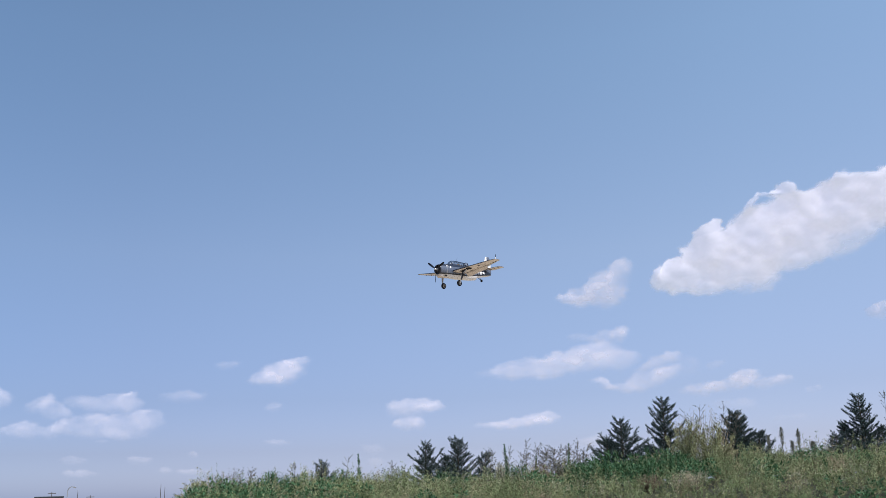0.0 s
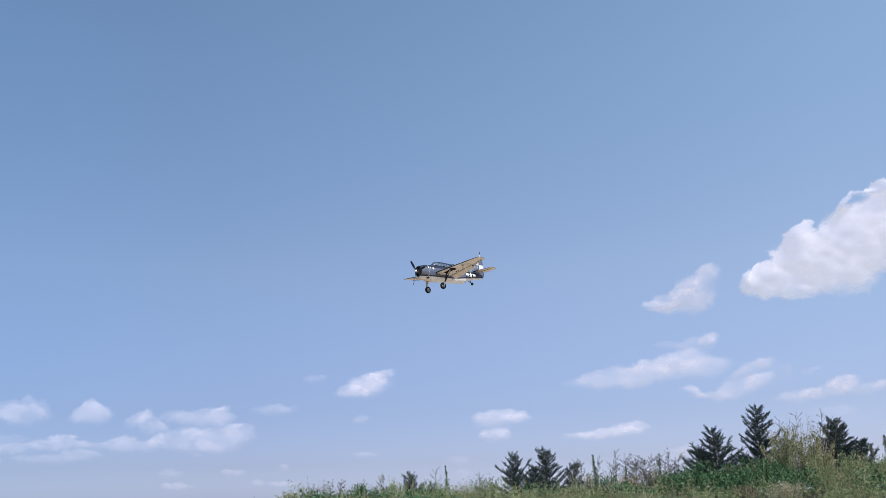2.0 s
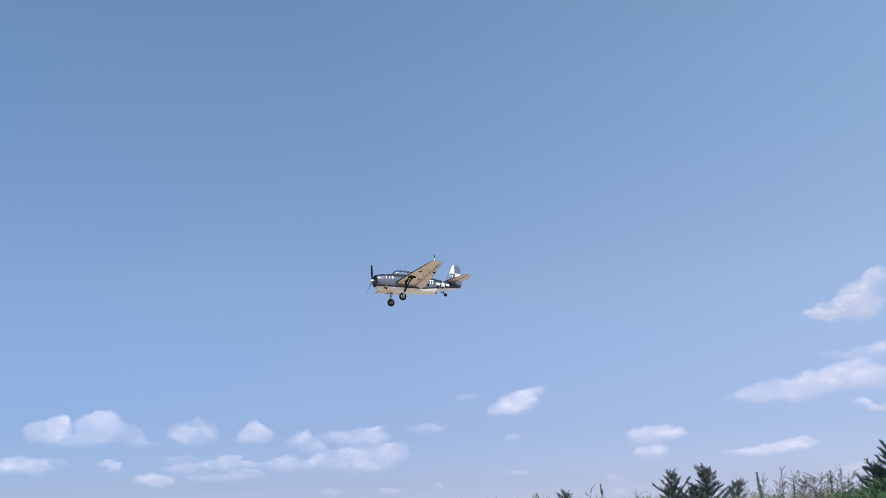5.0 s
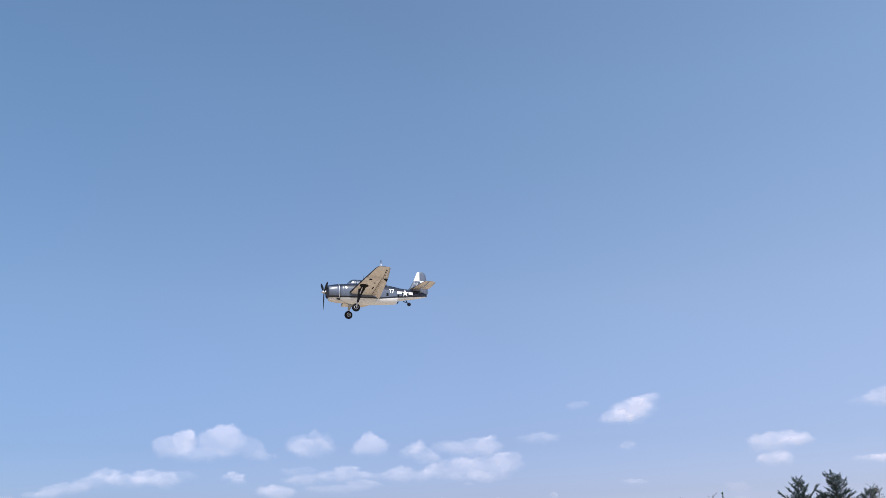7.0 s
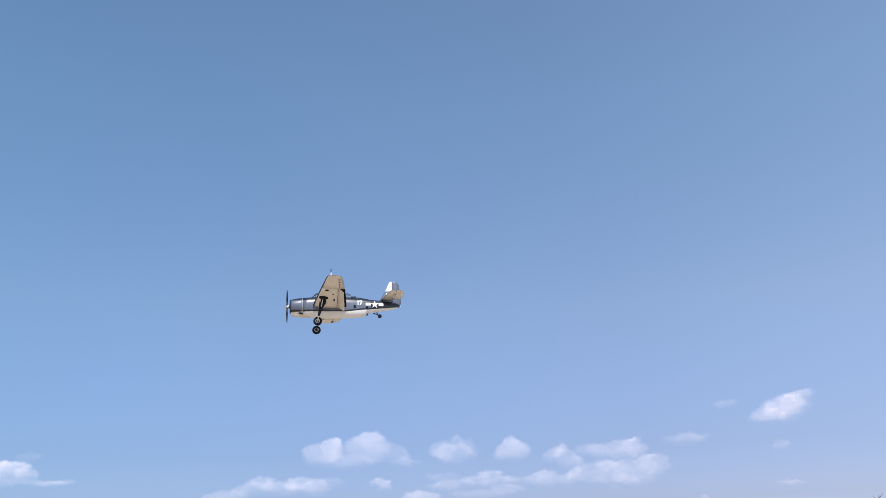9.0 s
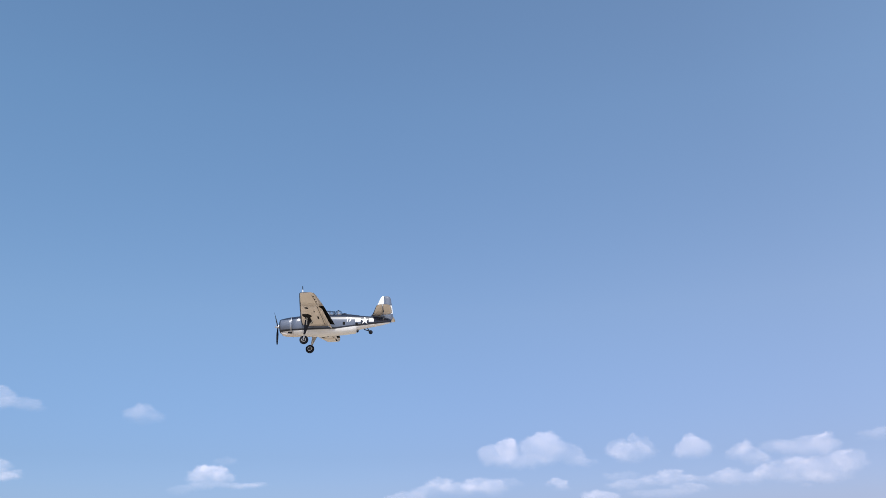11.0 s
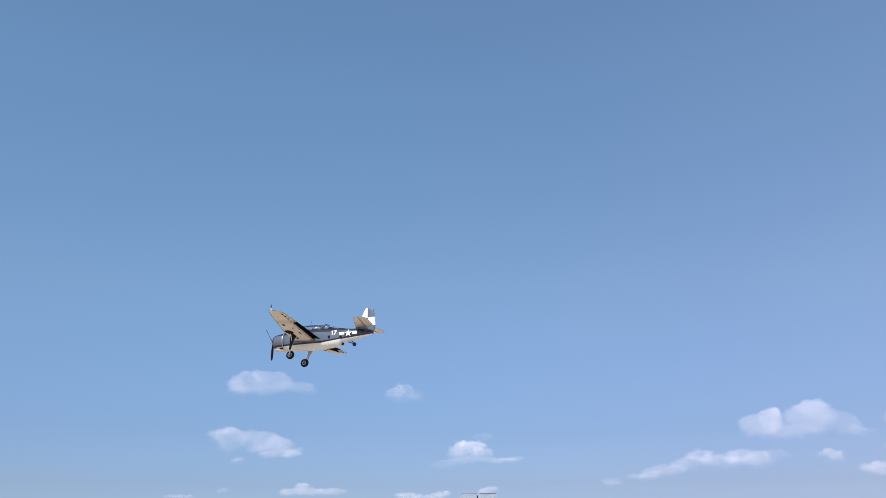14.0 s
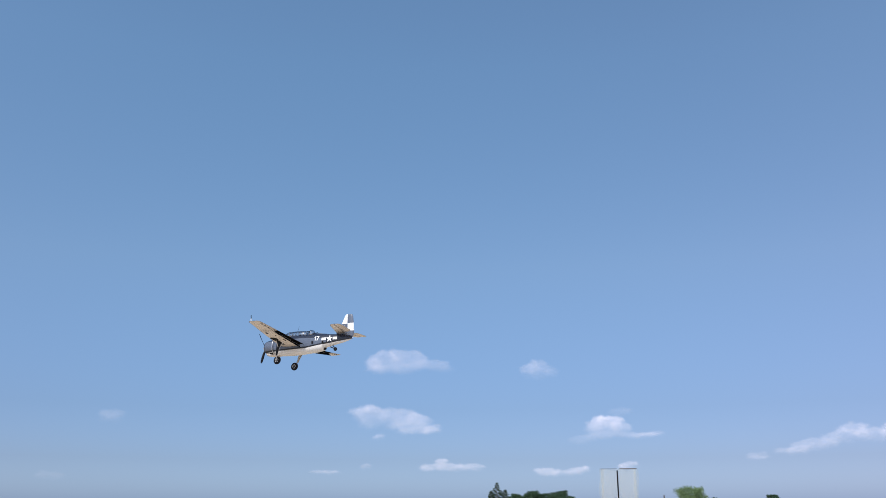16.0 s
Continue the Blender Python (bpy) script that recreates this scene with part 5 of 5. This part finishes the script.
        rings("outer_wing", [foil_at(r) for r in outer], M_CREAM, wing, materials=[M_NAVY, M_CREAM], slots_of=lambda i, j: 1 if j in (7, 8, 9, 10, 11) else 0)
        flap_rings, skin_rings = [], []
        for r in [between(WING, 0, y) for y in (0.95, 2.0, 3.6, 5.36)]:
            y, xl, zl, xt, zt, th = r
            cx, cz = xl + (xt - xl) * 0.775, zl + (zt - zl) * 0.775
            up_z, low_z = cz + foil_height(0.775, True) * th, cz + foil_height(0.775, False) * th
            length, a = (xl - xt) * 0.215, radians(41)
            ex, ez = cx - length * math.cos(a), low_z - length * math.sin(a)
            flap_rings.append([(cx, y * sgn, low_z + 0.02), (ex, y * sgn, ez + 0.02), (ex, y * sgn, ez), (cx, y * sgn, low_z - 0.005)])
            skin_rings.append([(cx + 0.03, y * sgn, up_z - 0.004), (xt, y * sgn, zt + 0.004), (xt, y * sgn, zt - 0.016), (cx + 0.03, y * sgn, up_z - 0.035)])
        rings("split_flap", flap_rings, M_BLACK, wing, "lowered split flap, white below and dark inside", smooth=False, materials=[M_BLACK, M_CREAM], slots_of=lambda i, j: 1 if j == 2 else 0)
        rings("upper_skin", skin_rings, M_NAVY, wing, "thin rear wing skin, black inside the flap bay", smooth=False, materials=[M_NAVY, M_BLACK], slots_of=lambda i, j: 1 if j == 2 else 0)
        for y0, y1 in ((5.5, 7.6),):
            bm = bmesh.new()
            pts = []
            for y in (y0, y1):
                r = between(WING, 0, y)
                pts.append(Vector((r[1] + (r[3] - r[1]) * 0.76, y * sgn, wing_under(r[1] + (r[3] - r[1]) * 0.76, y) - 0.004)))
            tube_bm(bm, pts[0], pts[1], 0.016, 0.016, 4)
            part("aileron_gap", bm, M_BLACK, wing)
        bm = bmesh.new()
        hinge = []
        for y in (0.95, 2.0, 3.6, 5.36):
            r = between(WING, 0, y)
            hx = r[1] + (r[3] - r[1]) * 0.715
            hinge.append(Vector((hx, y * sgn, wing_under(hx, y) - 0.004)))
        for p, q in zip(hinge, hinge[1:]):
            tube_bm(bm, p, q, 0.02, 0.02, 4)
        part("flap_hinge_line", bm, M_BLACK, wing)

        def under(x, y):
            return Vector((x, y, wing_under(x, y) - 0.012))
        # The wells are not cut out: their inner shade is painted as black patches.
        decal("wheel_well", circle(-3.68, 3.25 * sgn, 0.43, 20, 1.15), under, M_BLACK, wing, "flat black patch for the shaded wheel well")
        decal("strut_well", rect(-3.98, 1.5 * sgn, -3.42, 3.1 * sgn), under, M_BLACK, wing, "flat black patch for the shaded strut well")
        decal("wing_recess", circle(-3.95, 5.0 * sgn, 0.19, 14), under, M_BLACK, wing)
        decal("shell_chute", rect(-4.85, 2.5 * sgn, -4.7, 3.1 * sgn), under, M_BLACK, wing)
        for x, y in ((-5.05, 7.35), (-5.1, 6.85), (-5.15, 6.3), (-4.6, 4.2)):
            bm = bmesh.new()
            box_bm(bm, (x - 0.09, y * sgn - 0.035, wing_under(x, y) - 0.07), (x + 0.07, y * sgn + 0.035, wing_under(x, y) + 0.01))
            bmesh.ops.bevel(bm, geom=bm.edges[:], offset=0.02, segments=1, affect="EDGES")
            part("rocket_stub", bm, M_BLACK, wing)
        if sgn > 0:
            rod = part("pitot_mast", tubes(((-4.2, 8.12, 0.60), (-4.19, 8.16, 0.95), 0.05, 0.05), n=8), M_WHITE, plane, "white and dark rod on the wing tip")
            part("mast_tip", tubes(((-4.19, 8.16, 0.95), (-4.18, 8.2, 1.33), 0.045, 0.035), n=8), M_BLACK, rod)

        # main leg and wheel
        wheel_at = Vector((-3.14, 1.67 * sgn, -2.07))
        leg_top = Vector((-3.62, 2.12 * sgn, -0.18))
        leg_low = Vector((-3.2, 1.90 * sgn, -1.72))
        leg = part("landing_leg", tubes((leg_top, leg_top.lerp(leg_low, 0.62), 0.105, 0.095), (leg_top.lerp(leg_low, 0.6), leg_low, 0.065, 0.065),
                                        (leg_low, wheel_at + Vector((0, 0.2 * sgn, 0)), 0.075, 0.06), (wheel_at + Vector((0, 0.21 * sgn, 0)), wheel_at, 0.06, 0.06), n=10), M_OLEO, plane, "sturdy grey landing gear leg", smooth=False)
        part("drag_brace", tubes((leg_top.lerp(leg_low, 0.45), (-4.25, 2.2 * sgn, -0.1), 0.05, 0.05), (leg_top.lerp(leg_low, 0.4), (-3.65, 2.95 * sgn, 0.05), 0.05, 0.05), n=8), M_OLEO, leg)
        def door_ring(q, w):
            return [(q.x + w, q.y + 0.12 * sgn, q.z), (q.x + w * 0.6, q.y + 0.17 * sgn, q.z), (q.x - w * 0.6, q.y + 0.17 * sgn, q.z), (q.x - w, q.y + 0.12 * sgn, q.z)]
        rings("leg_door", [door_ring(leg_top.lerp(leg_low, f), w) for f, w in ((-0.02, 0.32), (0.3, 0.26), (0.6, 0.17), (0.92, 0.11))], M_PROP, leg, "dark gear door with a white inner face", smooth=False, materials=[M_PROP, M_CREAM], slots_of=lambda i, j: 1 if j == 3 else 0)
        tyre = [(-0.12, 0.26), (-0.135, 0.33), (-0.12, 0.41), (-0.07, 0.45), (0, 0.46), (0.07, 0.45), (0.12, 0.41), (0.135, 0.33), (0.12, 0.26)]
        wheel = rings("wheel", lathe(tyre, wheel_at, "Y", 28), M_RUBBER, leg, "black tyre")
        rings("hub", lathe([(-0.11, 0.26), (-0.125, 0.2), (-0.10, 0.12), (-0.13, 0.07), (0.13, 0.07), (0.10, 0.12), (0.125, 0.2), (0.11, 0.26)], wheel_at, "Y", 20), M_HUB, wheel, "pale metal wheel hub")

    # tail
    def fin_ring(z, xl, xt, th):
        return [(xl + (xt - xl) * f, h * th, z) for f, h in ((1.0, 0.02), (0.6, 0.35), (0.25, 0.5), (0.07, 0.35), (0.0, 0.0), (0.07, -0.35), (0.25, -0.5), (0.6, -0.35), (1.0, -0.02))]
    fin_rows = [(0.45, -9.55, -11.18, 0.26), (1.0, -10.0, -11.2, 0.22), (1.75, -10.42, -11.2, 0.18), (1.76, -10.43, -11.2, 0.18), (2.5, -10.75, -11.2, 0.13), (2.75, -10.88, -11.2, 0.09), (2.86, -11.02, -11.19, 0.05)]
    rings("tail_fin", [fin_ring(*r) for r in fin_rows], M_SIDE, plane, "tail fin with checkered white and grey-blue panels", materials=[M_SIDE, M_WHITE], slots_of=lambda i, j: 1 if i >= 2 else 0)
    rud_rows = [(0.02, -11.3, -11.9, 0.1), (0.35, -11.21, -12.1, 0.13), (0.9, -11.21, -12.12, 0.13), (1.8, -11.21, -12.02, 0.11), (1.81, -11.21, -12.02, 0.11), (2.5, -11.21, -11.92, 0.09), (2.75, -11.21, -11.82, 0.07), (2.86, -11.23, -11.62, 0.04)]
    rings("rudder", [fin_ring(*r) for r in rud_rows], M_SIDE, plane, "rudder in grey-blue and white blocks", materials=[M_SIDE, M_WHITE], slots_of=lambda i, j: 1 if i in (2,) else 0)
    for sgn in (1, -1):
        st_rows = [(0.12, -9.95, -11.15, 0.74, 0.2), (1.6, -10.38, -11.25, 0.84, 0.15), (2.6, -10.66, -11.3, 0.91, 0.1), (2.85, -10.8, -11.3, 0.93, 0.07), (2.96, -11.02, -11.3, 0.94, 0.03)]
        stab = rings("tailplane", [foil_ring((xl, y * sgn, z), (xt, y * sgn, z), th) for y, xl, xt, z, th in st_rows], M_CREAM, plane, "tailplane, dark blue above and white below",
                     materials=[M_NAVY, M_CREAM], slots_of=lambda i, j: 1 if j in (7, 8, 9, 10, 11) else 0)
        el_rows = [(0.35, -11.19, -11.8, 0.75, 0.11), (0.7, -11.21, -12.12, 0.78, 0.11), (2.1, -11.29, -12.16, 0.87, 0.09), (2.75, -11.32, -12.1, 0.92, 0.06), (2.96, -11.32, -11.85, 0.94, 0.03)]
        rings("elevator", [foil_ring((xl, y * sgn, z), (xt, y * sgn, z - 0.03), th) for y, xl, xt, z, th in el_rows], M_CREAM, stab, materials=[M_NAVY, M_CREAM], slots_of=lambda i, j: 1 if j in (7, 8, 9, 10, 11) else 0)
    tail_leg = part("tail_wheel_strut", tubes(((-9.1, 0, -0.7), (-9.72, 0.13, -0.98), 0.055, 0.045), ((-9.45, 0, -0.6), (-9.72, -0.13, -0.98), 0.05, 0.04), ((-9.78, 0.14, -1.02), (-9.78, -0.14, -1.02), 0.03, 0.03), n=8), M_RUBBER, plane, "dark tail wheel strut")
    rings("tail_wheel", lathe([(-0.08, 0.08), (-0.09, 0.17), (-0.05, 0.21), (0.05, 0.21), (0.09, 0.17), (0.08, 0.08)], (-9.78, 0, -1.03), "Y", 20), M_RUBBER, tail_leg)
    rings("belly_window", [[(-8.335 - 0.6 * (z + 1.0) + off, math.cos(2 * math.pi * i / 16) * 0.2 * g, z) for i in range(16) for z in (-0.87 + math.sin(2 * math.pi * i / 16) * 0.12 * g,)] for off, g in ((0.0, 1.05), (-0.05, 1.0), (-0.09, 0.7))], M_BLACK, plane, "dark rear-facing belly window")
    part("tail_light", tubes(((-11.93, 0, 0.06), (-12.05, 0, 0.05), 0.05, 0.03), n=8), M_WHITE, plane)

    # markings, on both sides
    for sgn in (1, -1):
        def skin(x, z):
            return Vector((x, sgn * (side_y(x, z) + 0.012), z))

        def skin2(x, z):
            return Vector((x, sgn * (side_y(x, z) + 0.022), z))
        cx, cz = -9.22, 0.13
        decal("roundel", circle(cx, cz, 0.48, 24), skin, M_NAVY, body, "dark blue disc of the national insignia")
        decal("insignia_star", star_points(cx, cz, 0.45), skin2, M_WHITE, body, "white five-pointed star")
        decal("insignia_bar", rect(cx + 0.42, cz - 0.14, cx + 0.98, cz + 0.16), skin2, M_WHITE, body, "white bar")
        decal("insignia_bar", rect(cx - 0.95, cz - 0.14, cx - 0.42, cz + 0.16), skin2, M_WHITE, body, "white bar")
        # the number 17, read with the nose to the left on this side
        flip = -1.0 if sgn > 0 else 1.0
        nx, nz = -7.6, 0.28

        def digit(points):
            return [(nx + flip * u * 0.72, nz + v * 0.72) for u, v in points]
        decal("numeral", digit([(-0.30, -0.36), (-0.17, -0.36), (-0.17, 0.36), (-0.27, 0.36), (-0.42, 0.22), (-0.42, 0.12), (-0.30, 0.2)]), skin, M_WHITE, body, "white numeral 1")
        decal("numeral", digit([(0.0, -0.36), (0.16, -0.36), (0.40, 0.22), (0.40, 0.36), (-0.06, 0.36), (-0.06, 0.22), (0.24, 0.22)]), skin, M_WHITE, body, "white numeral 7")
        decal("side_window", rect(-7.2, -0.32, -6.95, 0.0), skin, M_BLACK, body, "dark cabin window")
        decal("side_port", circle(-8.38, -0.22, 0.13, 12), skin, M_BLACK, body)
        decal("crest", circle(-2.35, 0.42, 0.15, 14), skin, M_WHITE, body, "small pale round crest")
        fy = 0.075 * sgn
        for pts, nm in (([(-0.17, -0.16), (-0.11, -0.16), (-0.11, 0.16), (-0.2, 0.12), (-0.2, 0.07), (-0.17, 0.08)], "1"), ([(0.0, -0.16), (0.08, -0.16), (0.18, 0.1), (0.18, 0.16), (-0.04, 0.16), (-0.04, 0.1), (0.1, 0.1)], "7")):
            decal("fin_numeral", [(-10.72 + flip * u, 1.38 + v) for u, v in pts], lambda x, z: Vector((x, fy * 1.35, z)), M_WHITE, plane, "small white numeral " + nm)

    # propeller: turns about x in the aircraft's space
    prop = new("propeller")
    prop.parent = plane
    rings("spinner", lathe([(-0.3, 0.17), (-0.1, 0.18), (0.05, 0.17), (0.2, 0.12), (0.3, 0.05), (0.32, 0.01)], (0, 0, 0), "X", 18), M_METAL, prop, "pale metal hub")
    for k in range(3):
        rows = []
        for r, c, th, tw in ((0.12, 0.13, 0.10, 60), (0.4, 0.17, 0.07, 52), (0.8, 0.28, 0.045, 40), (1.3, 0.31, 0.03, 30), (1.7, 0.28, 0.022, 24), (1.9, 0.2, 0.016, 21), (1.98, 0.07, 0.01, 20)):
            ring = []
            for i in range(10):
                a = 2 * math.pi * i / 10
                u, w = math.cos(a) * c / 2, math.sin(a) * th / 2
                t = radians(tw)
                ring.append((u * math.sin(t) + w * math.cos(t), w * math.sin(t) - u * math.cos(t), r))
            rows.append(ring)
        blade = rings("blade", rows, M_PROP, prop, "black propeller blade")
        blade.rotation_euler = (k * 2 * math.pi / 3, 0, 0)
    return plane, prop


aircraft, propeller = build_aircraft()


def motions():
    """The aircraft sinks on a straight approach past the camera; its propeller turns slowly in the stretched time."""
    flight = [(0.0, -1.14, 125.76, 33.74, 224.45, -4.25, -4.28), (2.0, -14.52, 112.83, 32.32, 224.48, -3.34, -3.08),
              (4.0, -27.80, 100.72, 30.90, 223.61, -2.05, -2.34), (6.5, -44.44, 84.36, 28.73, 222.81, -1.91, -1.22),
              (8.0, -54.24, 74.20, 27.31, 222.69, -1.57, 0.29), (10.5, -70.54, 57.54, 25.18, 220.45, -0.94, 1.96),
              (12.0, -79.55, 46.81, 23.51, 220.84, -1.31, 3.06), (13.0, -85.28, 39.77, 22.40, 220.32, -1.28, 3.34),
              (14.5, -93.92, 29.42, 20.98, 220.68, -1.09, 3.53), (16.0, -102.33, 19.27, 19.47, 221.31, -1.03, 3.26)]
    rows = [(t, pose(x, y, z, bank + 1.2, -nose, turn)) for t, x, y, z, turn, nose, bank in flight]
    walk(aircraft, rows)
    turns = [(0.0, 54), (1.0, 238), (1.8, 360), (2.5, 480), (3.5, 645), (4.0, 715), (6.5, 1033), (6.7, 1066), (7.0, 1127), (8.0, 1275), (10.5, 1575), (11.0, 1620),
             (12.0, 1710), (12.5, 1761), (13.0, 1788), (13.5, 1830), (14.5, 1892), (16.0, 1996)]
    spin = []
    for (t0, a0), (t1, a1) in zip(turns, turns[1:]):
        n = max(1, math.ceil((a1 - a0) / 60))
        spin += [(t0 + (t1 - t0) * i / n, pose(0, 0, 0, a0 + (a1 - a0) * i / n)) for i in range(n)]
    spin.append((16.0, pose(0, 0, 0, turns[-1][1])))
    walk(propeller, spin)


motions()
